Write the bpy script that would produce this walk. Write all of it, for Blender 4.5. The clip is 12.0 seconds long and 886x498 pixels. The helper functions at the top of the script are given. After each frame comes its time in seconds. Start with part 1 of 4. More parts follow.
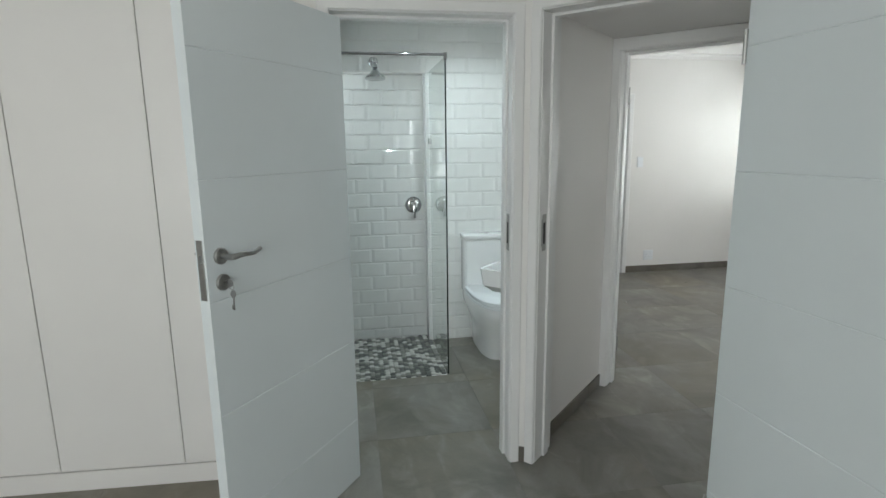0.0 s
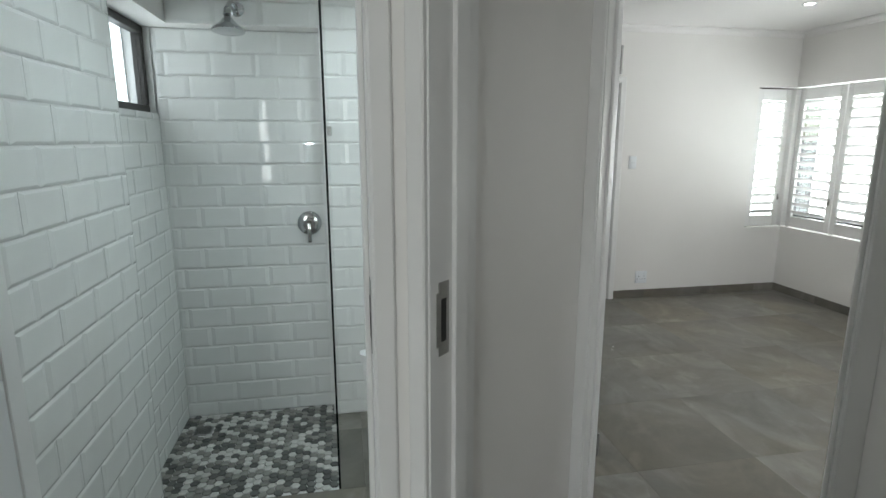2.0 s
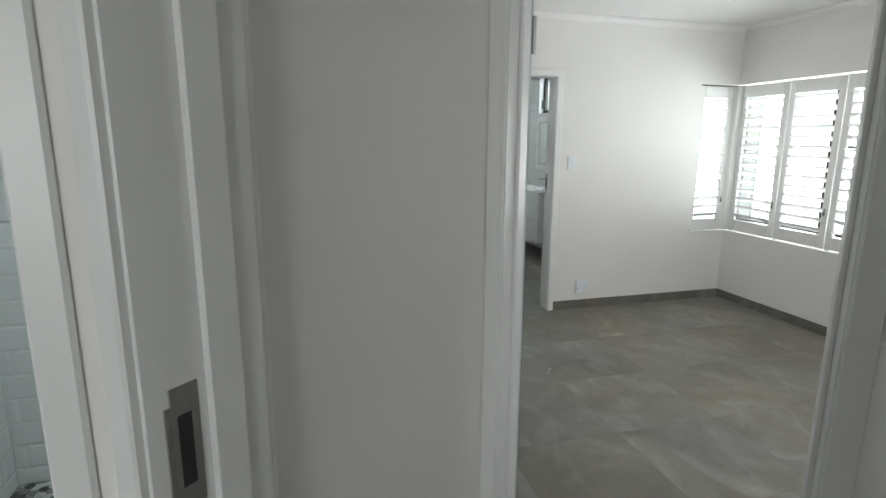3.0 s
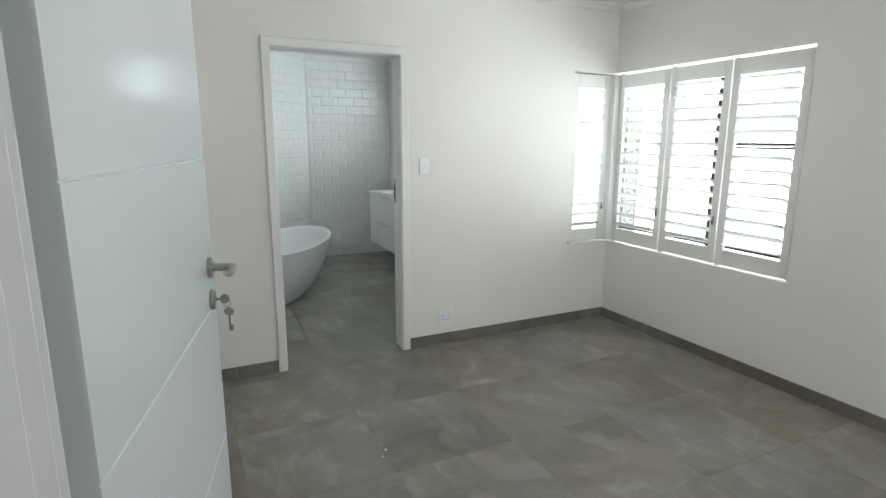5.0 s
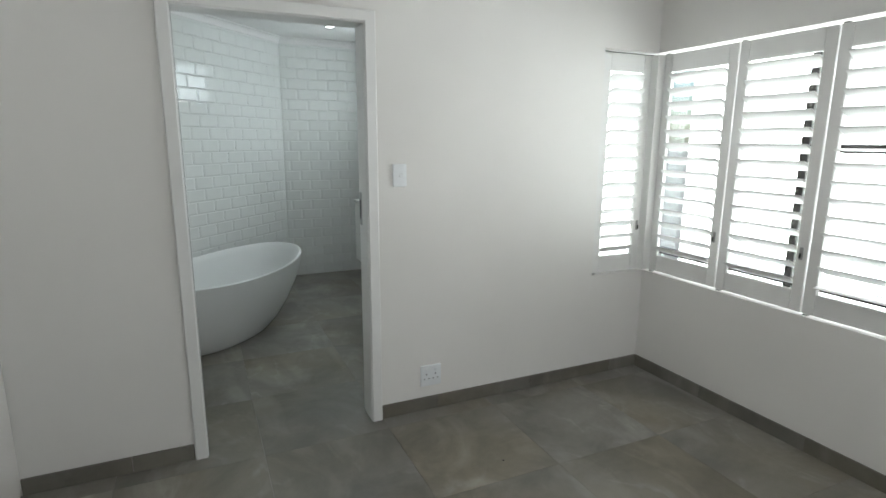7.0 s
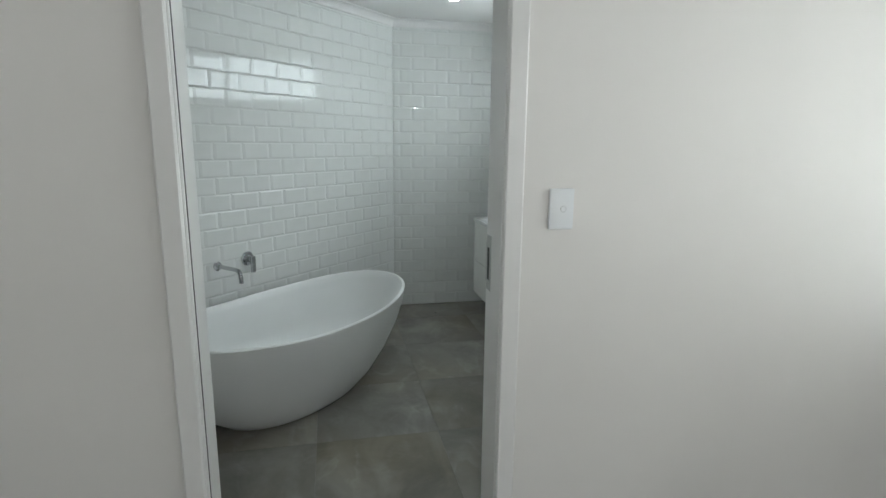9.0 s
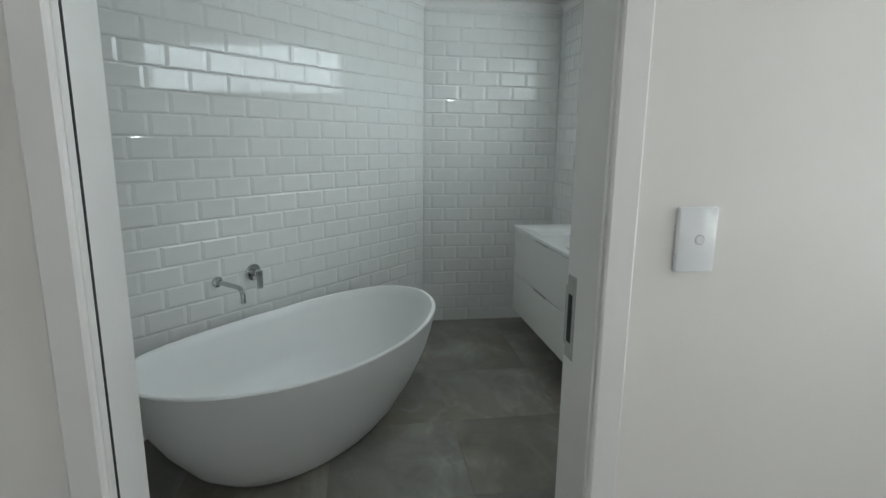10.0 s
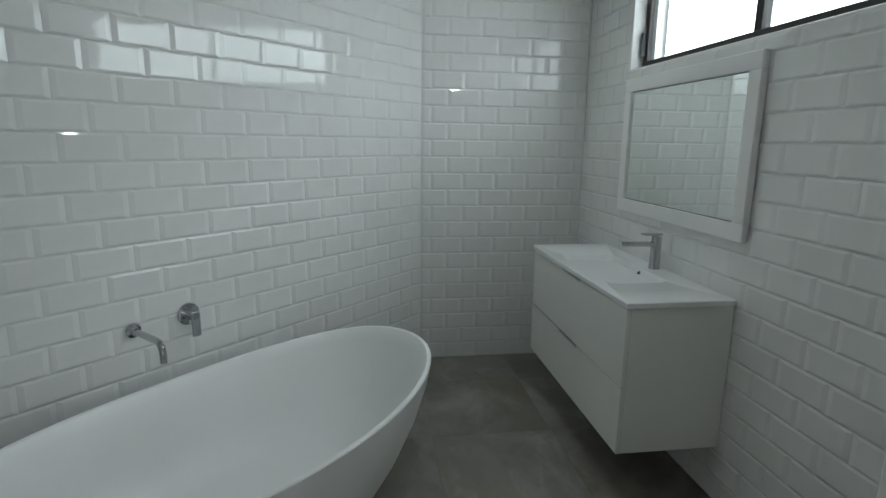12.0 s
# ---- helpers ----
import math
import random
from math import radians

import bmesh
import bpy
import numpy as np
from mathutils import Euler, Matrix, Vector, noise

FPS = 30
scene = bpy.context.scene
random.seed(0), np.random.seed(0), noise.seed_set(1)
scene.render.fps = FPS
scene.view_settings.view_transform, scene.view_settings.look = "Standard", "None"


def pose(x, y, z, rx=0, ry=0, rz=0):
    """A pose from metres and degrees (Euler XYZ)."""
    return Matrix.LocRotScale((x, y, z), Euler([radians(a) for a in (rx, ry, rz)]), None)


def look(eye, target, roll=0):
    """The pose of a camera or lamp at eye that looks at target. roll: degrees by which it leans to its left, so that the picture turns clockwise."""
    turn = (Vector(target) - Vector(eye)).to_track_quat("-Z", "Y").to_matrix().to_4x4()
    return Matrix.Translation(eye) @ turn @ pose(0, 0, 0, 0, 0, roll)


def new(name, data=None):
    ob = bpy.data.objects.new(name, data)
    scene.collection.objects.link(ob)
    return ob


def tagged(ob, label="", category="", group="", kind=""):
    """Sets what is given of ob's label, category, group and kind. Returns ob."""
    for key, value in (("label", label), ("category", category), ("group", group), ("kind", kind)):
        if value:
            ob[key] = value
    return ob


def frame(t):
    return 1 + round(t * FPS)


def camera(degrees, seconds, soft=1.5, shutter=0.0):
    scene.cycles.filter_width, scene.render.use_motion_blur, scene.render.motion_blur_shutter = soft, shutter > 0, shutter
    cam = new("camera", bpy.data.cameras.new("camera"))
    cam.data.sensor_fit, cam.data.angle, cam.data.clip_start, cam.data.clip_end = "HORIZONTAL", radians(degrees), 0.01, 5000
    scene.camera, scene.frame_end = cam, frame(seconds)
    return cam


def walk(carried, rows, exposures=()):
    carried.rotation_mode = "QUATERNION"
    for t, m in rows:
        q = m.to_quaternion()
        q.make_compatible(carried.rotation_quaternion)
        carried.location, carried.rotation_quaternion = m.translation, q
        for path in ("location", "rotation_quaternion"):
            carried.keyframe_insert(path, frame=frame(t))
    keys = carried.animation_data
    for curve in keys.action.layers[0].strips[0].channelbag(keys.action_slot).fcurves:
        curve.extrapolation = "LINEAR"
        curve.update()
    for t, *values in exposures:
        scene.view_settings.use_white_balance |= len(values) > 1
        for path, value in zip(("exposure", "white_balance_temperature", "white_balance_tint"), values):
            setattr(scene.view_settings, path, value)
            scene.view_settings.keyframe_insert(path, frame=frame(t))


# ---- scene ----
cam = camera(79.0, 12.0)
PATH = [
    (0, (0.232, 0.329, 1.49), (0.555, 2.267, 1.112), -0.7),
    (0.5, (0.366, 0.647, 1.486), (0.693, 2.582, 1.102), -0.6),
    (1, (0.523, 0.947, 1.48), (0.853, 2.881, 1.094), -0.4),
    (1.5, (0.678, 1.249, 1.478), (1.016, 3.181, 1.087), -0.2),
    (2, (0.86, 1.504, 1.478), (1.221, 3.431, 1.081), 0.0),
    (2.5, (1.039, 1.719, 1.48), (1.444, 3.637, 1.082), 0.0),
    (3, (1.203, 1.923, 1.476), (1.727, 3.811, 1.074), 0.3),
    (3.5, (1.422, 2.196, 1.49), (2.063, 4.047, 1.076), 0.1),
    (5.5, (2.154, 2.863, 1.437), (3.032, 4.618, 1.048), 0.3),
    (6, (2.303, 3.063, 1.44), (3.188, 4.814, 1.051), 0.3),
    (6.5, (2.449, 3.264, 1.441), (3.318, 5.022, 1.047), 0.2),
    (7, (2.557, 3.534, 1.447), (3.369, 5.318, 1.052), 0.3),
    (7.5, (2.652, 3.823, 1.441), (3.38, 5.644, 1.049), 0.4),
    (9.5, (2.876, 4.957, 1.455), (3.212, 6.89, 1.066), 0.6),
    (10, (2.9, 5.223, 1.437), (3.206, 7.16, 1.044), 0.7),
    (10.5, (2.942, 5.449, 1.437), (3.235, 7.387, 1.042), 0.7),
    (11, (2.98, 5.632, 1.427), (3.255, 7.573, 1.033), 0.8),
    (11.5, (3.0, 5.814, 1.435), (3.274, 7.755, 1.039), 0.9),
    (12, (3.057, 5.982, 1.431), (3.333, 7.923, 1.038), 0.8),
]
EXPOSURES = [(0.0, 0.08), (1.0, 0.12), (1.5, 0.08), (2.0, -0.08), (2.5, -0.07), (3.0, 0.04), (3.5, 0.04), (5.5, 0.12), (6.0, -0.02), (7.5, -0.22), (9.5, -0.22), (10.0, -0.36), (11.0, -0.49), (12.0, -0.51)]
walk(cam, [(t, look(eye, target, roll)) for t, eye, target, roll in PATH], EXPOSURES)

# ---- light ----
world = bpy.data.worlds.new("sky")
scene.world = world
world.use_nodes = True
wn = world.node_tree.nodes
sky = wn.new("ShaderNodeTexSky")
sky.sky_type, sky.sun_disc = "NISHITA", False
sky.sun_elevation, sky.sun_rotation = radians(62), radians(250)
world.node_tree.links.new(sky.outputs[0], wn["Background"].inputs[0])
wn["Background"].inputs[1].default_value = 0.12
sun = new("sun", bpy.data.lights.new("sun", "SUN"))
sun.data.energy, sun.data.angle, sun.data.color = 2.5, radians(0.5), (1, 0.96, 0.9)
sun.matrix_world = look((-4, -1.5, 8), (0, 0, 0))


def window_light(name, place, target, w, h, watts, colour):
    ob = new(name, bpy.data.lights.new(name, "AREA"))
    ob.data.shape, ob.data.size, ob.data.size_y = "RECTANGLE", w, h
    ob.data.energy, ob.data.color = watts, colour
    ob.matrix_world = look(place, target)
    return ob


DAY = (0.95, 0.985, 0.99)
COOL = (0.84, 0.95, 0.975)
window_light("bedroom_east_daylight", (5.36, 5.25, 1.3), (0, 5.25, 1.3), 1.5, 1.4, 60, DAY)
window_light("bedroom_south_daylight", (4.15, 1.86, 1.45), (4.15, 6, 1.45), 1.4, 1.0, 21, DAY)
window_light("bedroom_north_daylight", (4.98, 6.34, 1.3), (4.98, 0, 1.3), 0.6, 1.4, 17, DAY)
window_light("bathroom_daylight", (4.635, 7.957, 2.05), (0, 7.957, 2.05), 1.66, 0.46, 18.5, COOL)
window_light("shower_daylight", (-0.13, 4.148, 1.80), (4, 4.148, 1.80), 0.46, 0.38, 2, COOL)
window_light("front_room_daylight", (-1.07, -2.02, 1.45), (-1.07, 4, 1.45), 1.64, 1.3, 59, (0.94, 0.98, 0.965))

def spot(name, x, y, watts, colour=(1.0, 0.97, 0.93)):
    """Lamp behind the lens of a ceiling downlight."""
    ob = new(name, bpy.data.lights.new(name, "SPOT"))
    ob.data.energy, ob.data.color, ob.data.spot_size, ob.data.spot_blend, ob.data.shadow_soft_size = watts, colour, radians(130), 0.8, 0.04
    ob.matrix_world = look((x, y, 2.437), (x, y, 0))


BED_LIGHTS = ((4.245, 5.12),)
BATH_LIGHTS = ((3.35, 7.55), (3.75, 8.65))
SHOWER_LIGHTS = ((0.62, 3.15), (1.05, 3.75))
for i, (x, y) in enumerate(BED_LIGHTS):
    spot("bedroom_downlight_lamp", x, y, 12)
for i, (x, y) in enumerate(BATH_LIGHTS):
    spot("bathroom_downlight_lamp", x, y, 11, (0.88, 0.98, 1.0))
for i, (x, y) in enumerate(SHOWER_LIGHTS):
    spot("shower_downlight_lamp", x, y, 25, (0.80, 0.95, 1.0))

# ---- materials ----


def material(name, colour, rough=0.5, metal=0.0, vary=0.06, scale=4.0, bump=0.0, bump_scale=60.0, spec=0.5, coat=0.0, per_piece=0.0):
    m = bpy.data.materials.new(name)
    m.use_nodes = True
    nt = m.node_tree
    n, l = nt.nodes, nt.links
    bsdf = n["Principled BSDF"]
    bsdf.inputs["Roughness"].default_value = rough
    bsdf.inputs["Metallic"].default_value = metal
    bsdf.inputs["Specular IOR Level"].default_value = spec
    bsdf.inputs["Coat Weight"].default_value = coat
    bsdf.inputs["Coat Roughness"].default_value = 0.05
    tc = n.new("ShaderNodeTexCoord")
    tex = n.new("ShaderNodeTexNoise")
    tex.inputs["Scale"].default_value, tex.inputs["Detail"].default_value = scale, 6
    l.new(tc.outputs["Object"], tex.inputs["Vector"])
    ramp = n.new("ShaderNodeValToRGB")
    ramp.color_ramp.elements[0].position, ramp.color_ramp.elements[1].position = 0.3, 0.7
    ramp.color_ramp.elements[0].color = (*[c * (1 - vary) for c in colour], 1)
    ramp.color_ramp.elements[1].color = (*[min(1, c * (1 + vary)) for c in colour], 1)
    l.new(tex.outputs["Fac"], ramp.inputs["Fac"])
    out = ramp.outputs["Color"]
    if per_piece:
        info = n.new("ShaderNodeObjectInfo")
        mr = n.new("ShaderNodeMapRange")
        mr.inputs["To Min"].default_value, mr.inputs["To Max"].default_value = 1 - per_piece, 1 + per_piece
        l.new(info.outputs["Random"], mr.inputs["Value"])
        hsv = n.new("ShaderNodeHueSaturation")
        l.new(mr.outputs[0], hsv.inputs["Value"])
        l.new(out, hsv.inputs["Color"])
        out = hsv.outputs["Color"]
    l.new(out, bsdf.inputs["Base Color"])
    rr = n.new("ShaderNodeMapRange")
    rr.inputs["To Min"].default_value, rr.inputs["To Max"].default_value = max(0.02, rough * 0.85), min(1, rough * 1.15)
    l.new(tex.outputs["Fac"], rr.inputs["Value"])
    l.new(rr.outputs[0], bsdf.inputs["Roughness"])
    if bump:
        fine = n.new("ShaderNodeTexNoise")
        fine.inputs["Scale"].default_value, fine.inputs["Detail"].default_value = bump_scale, 4
        l.new(tc.outputs["Object"], fine.inputs["Vector"])
        b = n.new("ShaderNodeBump")
        b.inputs["Strength"].default_value, b.inputs["Distance"].default_value = bump, 0.004
        l.new(fine.outputs["Fac"], b.inputs["Height"])
        l.new(b.outputs[0], bsdf.inputs["Normal"])
    return m


def stone_floor(name, dark, light, scuff, rough):
    """Concrete-look porcelain: clouds, drawn streaks, pale scuffs."""
    m = bpy.data.materials.new(name)
    m.use_nodes = True
    n, l = m.node_tree.nodes, m.node_tree.links
    bsdf = n["Principled BSDF"]
    geo = n.new("ShaderNodeNewGeometry")
    info = n.new("ShaderNodeObjectInfo")
    shift = n.new("ShaderNodeVectorMath")
    shift.operation = "MULTIPLY_ADD"
    comb = n.new("ShaderNodeCombineXYZ")
    l.new(info.outputs["Random"], comb.inputs[0])
    l.new(info.outputs["Random"], comb.inputs[1])
    l.new(comb.outputs[0], shift.inputs[0])
    shift.inputs[1].default_value = (37, 53, 0)
    l.new(geo.outputs["Position"], shift.inputs[2])
    cloud = n.new("ShaderNodeTexNoise")
    cloud.inputs["Scale"].default_value, cloud.inputs["Detail"].default_value, cloud.inputs["Roughness"].default_value = 1.7, 9, 0.66
    cloud.inputs["Distortion"].default_value = 0.5
    l.new(shift.outputs[0], cloud.inputs["Vector"])
    ramp = n.new("ShaderNodeValToRGB")
    ramp.color_ramp.elements[0].position, ramp.color_ramp.elements[1].position = 0.36, 0.68
    ramp.color_ramp.elements[0].color, ramp.color_ramp.elements[1].color = (*dark, 1), (*light, 1)
    l.new(cloud.outputs["Fac"], ramp.inputs["Fac"])
    stretch = n.new("ShaderNodeMapping")
    stretch.inputs["Scale"].default_value = (3.2, 1.8, 1)
    stretch.inputs["Rotation"].default_value = (0, 0, 0.5)
    l.new(shift.outputs[0], stretch.inputs["Vector"])
    streak = n.new("ShaderNodeTexNoise")
    streak.inputs["Scale"].default_value, streak.inputs["Detail"].default_value = 1.0, 9
    streak.inputs["Distortion"].default_value = 0.9
    l.new(stretch.outputs[0], streak.inputs["Vector"])
    sr = n.new("ShaderNodeValToRGB")
    sr.color_ramp.elements[0].position, sr.color_ramp.elements[1].position = 0.53, 0.82
    sr.color_ramp.elements[0].color, sr.color_ramp.elements[1].color = (0, 0, 0, 1), (0.62, 0.62, 0.62, 1)
    l.new(streak.outputs["Fac"], sr.inputs["Fac"])
    mix = n.new("ShaderNodeMix")
    mix.data_type = "RGBA"
    mix.inputs["B"].default_value = (*scuff, 1)
    l.new(sr.outputs["Color"], mix.inputs["Factor"])
    l.new(ramp.outputs["Color"], mix.inputs["A"])
    warm = n.new("ShaderNodeMix")
    warm.data_type, warm.blend_type = "RGBA", "MULTIPLY"
    warm.inputs["B"].default_value = (1.0, 0.93, 0.80, 1)
    tone = n.new("ShaderNodeTexNoise")
    tone.inputs["Scale"].default_value, tone.inputs["Detail"].default_value = 0.9, 5
    l.new(shift.outputs[0], tone.inputs["Vector"])
    tr = n.new("ShaderNodeMapRange")
    tr.inputs["From Min"].default_value, tr.inputs["From Max"].default_value = 0.42, 0.66
    l.new(tone.outputs["Fac"], tr.inputs["Value"])
    l.new(tr.outputs[0], warm.inputs["Factor"])
    l.new(mix.outputs["Result"], warm.inputs["A"])
    # thin broken pale edges, as trowel marks leave them
    edge = n.new("ShaderNodeTexNoise")
    edge.inputs["Scale"].default_value, edge.inputs["Detail"].default_value, edge.inputs["Roughness"].default_value = 1.1, 4, 0.45
    edge.inputs["Distortion"].default_value = 0.6
    l.new(stretch.outputs[0], edge.inputs["Vector"])
    er = n.new("ShaderNodeValToRGB")
    e = er.color_ramp.elements
    e[0].position, e[1].position = 0.48, 0.56
    e[0].color, e[1].color = (0, 0, 0, 1), (0, 0, 0, 1)
    peak = er.color_ramp.elements.new(0.505)
    peak.color = (1, 1, 1, 1)
    l.new(edge.outputs["Fac"], er.inputs["Fac"])
    patch = n.new("ShaderNodeMapRange")
    patch.inputs["From Min"].default_value, patch.inputs["From Max"].default_value, patch.inputs["To Max"].default_value = 0.47, 0.70, 0.5
    l.new(cloud.outputs["Fac"], patch.inputs["Value"])
    both = n.new("ShaderNodeMath")
    both.operation = "MULTIPLY"
    l.new(er.outputs["Color"], both.inputs[0])
    l.new(patch.outputs[0], both.inputs[1])
    vein = n.new("ShaderNodeMix")
    vein.data_type = "RGBA"
    vein.inputs["B"].default_value = (*scuff, 1)
    l.new(both.outputs[0], vein.inputs["Factor"])
    l.new(warm.outputs["Result"], vein.inputs["A"])
    hsv = n.new("ShaderNodeHueSaturation")
    mr = n.new("ShaderNodeMapRange")
    mr.inputs["To Min"].default_value, mr.inputs["To Max"].default_value = 0.9, 1.1
    l.new(info.outputs["Random"], mr.inputs["Value"])
    l.new(mr.outputs[0], hsv.inputs["Value"])
    l.new(vein.outputs["Result"], hsv.inputs["Color"])
    l.new(hsv.outputs["Color"], bsdf.inputs["Base Color"])
    rr = n.new("ShaderNodeMapRange")
    rr.inputs["To Min"].default_value, rr.inputs["To Max"].default_value = rough - 0.1, rough + 0.12
    l.new(streak.outputs["Fac"], rr.inputs["Value"])
    l.new(rr.outputs[0], bsdf.inputs["Roughness"])
    fine = n.new("ShaderNodeTexNoise")
    fine.inputs["Scale"].default_value, fine.inputs["Detail"].default_value = 90, 5
    l.new(geo.outputs["Position"], fine.inputs["Vector"])
    b = n.new("ShaderNodeBump")
    b.inputs["Strength"].default_value, b.inputs["Distance"].default_value = 0.12, 0.002
    l.new(fine.outputs["Fac"], b.inputs["Height"])
    l.new(b.outputs[0], bsdf.inputs["Normal"])
    return m


def glass(name, tint, rough=0.0, shade=1.45):
    m = bpy.data.materials.new(name)
    m.use_nodes = True
    b = m.node_tree.nodes["Principled BSDF"]
    b.inputs["Base Color"].default_value = (*tint, 1)
    b.inputs["Transmission Weight"].default_value = 1
    b.inputs["Roughness"].default_value, b.inputs["IOR"].default_value = rough, shade
    return m


def glow(name, colour, strength):
    m = bpy.data.materials.new(name)
    m.use_nodes = True
    b = m.node_tree.nodes["Principled BSDF"]
    b.inputs["Emission Color"].default_value, b.inputs["Emission Strength"].default_value = (*colour, 1), strength
    return m


WALL = material("white_wall_paint", (0.80, 0.788, 0.765), 0.62, vary=0.02, scale=1.5, bump=0.04, bump_scale=140)
CEIL = material("white_ceiling_paint", (0.82, 0.81, 0.80), 0.7, vary=0.02, scale=1.2, bump=0.08, bump_scale=90)
TRIM = material("white_satin_trim", (0.80, 0.80, 0.79), 0.34, vary=0.02, scale=5, bump=0.05, bump_scale=30)
DOOR = material("white_door_lacquer", (0.755, 0.81, 0.825), 0.16, vary=0.015, scale=2, bump=0.02, bump_scale=14)
CUPB = material("white_cupboard_lacquer", (0.83, 0.815, 0.79), 0.22, vary=0.015, scale=2, bump=0.02, bump_scale=18)
TILE = material("white_glazed_tile", (0.79, 0.80, 0.785), 0.035, vary=0.015, scale=9, bump=0.0, per_piece=0.02)
GROUT = material("pale_grout", (0.76, 0.765, 0.755), 0.85, vary=0.06, scale=20, bump=0.2)
FLOOR = stone_floor("grey_porcelain", (0.148, 0.142, 0.128), (0.262, 0.252, 0.230), (0.42, 0.41, 0.38), 0.36)
SKIRT = stone_floor("grey_porcelain_skirting", (0.13, 0.125, 0.115), (0.20, 0.195, 0.18), (0.28, 0.27, 0.25), 0.42)
FGROUT = material("grey_floor_grout", (0.22, 0.212, 0.195), 0.9, vary=0.1, scale=15, bump=0.2)
HEXW = material("pale_hexagon_stone", (0.58, 0.58, 0.55), 0.4, vary=0.12, scale=30, bump=0.1, per_piece=0.12)
HEXM = material("grey_hexagon_stone", (0.25, 0.25, 0.225), 0.4, vary=0.15, scale=30, bump=0.1, per_piece=0.2)
HEXD = material("dark_hexagon_stone", (0.10, 0.104, 0.098), 0.4, vary=0.2, scale=30, bump=0.1, per_piece=0.25)
CHROME = material("chrome", (0.50, 0.51, 0.52), 0.07, 1.0, vary=0.02, scale=20)
STEEL = material("brushed_steel", (0.40, 0.40, 0.39), 0.3, 1.0, vary=0.08, scale=60, bump=0.05, bump_scale=200)
# near-black for uncut slots and holes: their inner shade painted on
HOLE_SHADE = material("slot_shade", (0.02, 0.02, 0.02), 0.7)
ALU = material("dark_aluminium", (0.035, 0.033, 0.031), 0.42, 0.3, vary=0.1, scale=30)
CERAMIC = material("white_ceramic", (0.83, 0.84, 0.84), 0.07, vary=0.01, scale=4)
BATHW = material("white_acrylic", (0.82, 0.83, 0.825), 0.3, vary=0.01, scale=3, bump=0.02, bump_scale=9)
VANITY = material("pale_lacquered_board", (0.79, 0.795, 0.765), 0.2, vary=0.012, scale=3)
PLASTIC = material("white_plastic", (0.84, 0.87, 0.89), 0.25, vary=0.01)
SHUT = material("white_shutter_paint", (0.80, 0.80, 0.785), 0.4, vary=0.02, scale=6)
MIRROR = material("mirror", (0.86, 0.90, 0.88), 0.01, 1.0, vary=0.005, scale=2)
CLEAR = glass("clear_glass", (0.93, 0.985, 0.965))
GEDGE = glass("green_glass_edge", (0.03, 0.12, 0.10), 0.1)
FROST = glass("window_pane", (0.97, 0.99, 1.0), 0.0)
LED = glow("lamp_lens", (1.0, 0.97, 0.92), 14)
GROUNDM = material("pale_paving", (0.42, 0.41, 0.39), 0.85, vary=0.15, scale=0.8, bump=0.3, bump_scale=8)
# near-black: shade of narrow gaps put into the colour; also dirt specks
GAP_SHADE_DIRT = material("gap_shade_and_dirt", (0.03, 0.03, 0.03), 0.8)

# ---- helpers of this scene ----
Q = math.sqrt(0.5)


def D(s, t):
    """Plan point from s along the slanted passage and t across it."""
    return ((s + t) * Q, (s - t) * Q)


def mesh_of(name, bm, mat, smooth=False):
    me = bpy.data.meshes.new(name)
    bm.to_mesh(me)
    bm.free()
    for m in (mat if isinstance(mat, (list, tuple)) else [mat]):
        me.materials.append(m)
    if smooth:
        for p in me.polygons:
            p.use_smooth = True
        me.set_sharp_from_angle(angle=radians(35))
    return me


def part(name, bm, mat, parent, label="", smooth=False, at=None):
    ob = new(name, mesh_of(name, bm, mat, smooth))
    ob.parent = parent
    if at is not None:
        ob.matrix_basis = at
    return tagged(ob, label)


def thing(name, label, category, m=None, group=""):
    ob = new(name)
    ob.empty_display_size = 0.1
    ob.matrix_basis = m or Matrix()
    return tagged(ob, label, category, group)


def structure(name, bm, mat, label, category="wall", smooth=False, m=None):
    ob = new(name, mesh_of(name, bm, mat, smooth))
    if m:
        ob.matrix_basis = m
    return tagged(ob, label, category, kind="structure")


def box(x0, y0, z0, x1, y1, z1, bevel=0.0, seg=1, bm=None):
    own = bmesh.new()
    bmesh.ops.create_cube(own, size=1)
    for v in own.verts:
        v.co = Vector((x0 if v.co.x < 0 else x1, y0 if v.co.y < 0 else y1, z0 if v.co.z < 0 else z1))
    if (x1 - x0) * (y1 - y0) * (z1 - z0) < 0:
        bmesh.ops.reverse_faces(own, faces=own.faces)
    if bevel:
        bmesh.ops.bevel(own, geom=list(own.edges), offset=bevel, segments=seg, affect="EDGES", profile=0.5)
    return join(bm, own)


def join(bm, own):
    if bm is None:
        return own
    me = bpy.data.meshes.new("tmp")
    own.to_mesh(me)
    own.free()
    bm.from_mesh(me)
    bpy.data.meshes.remove(me)
    return bm


def move(bm, m):
    bmesh.ops.transform(bm, matrix=m, verts=bm.verts)
    return bm


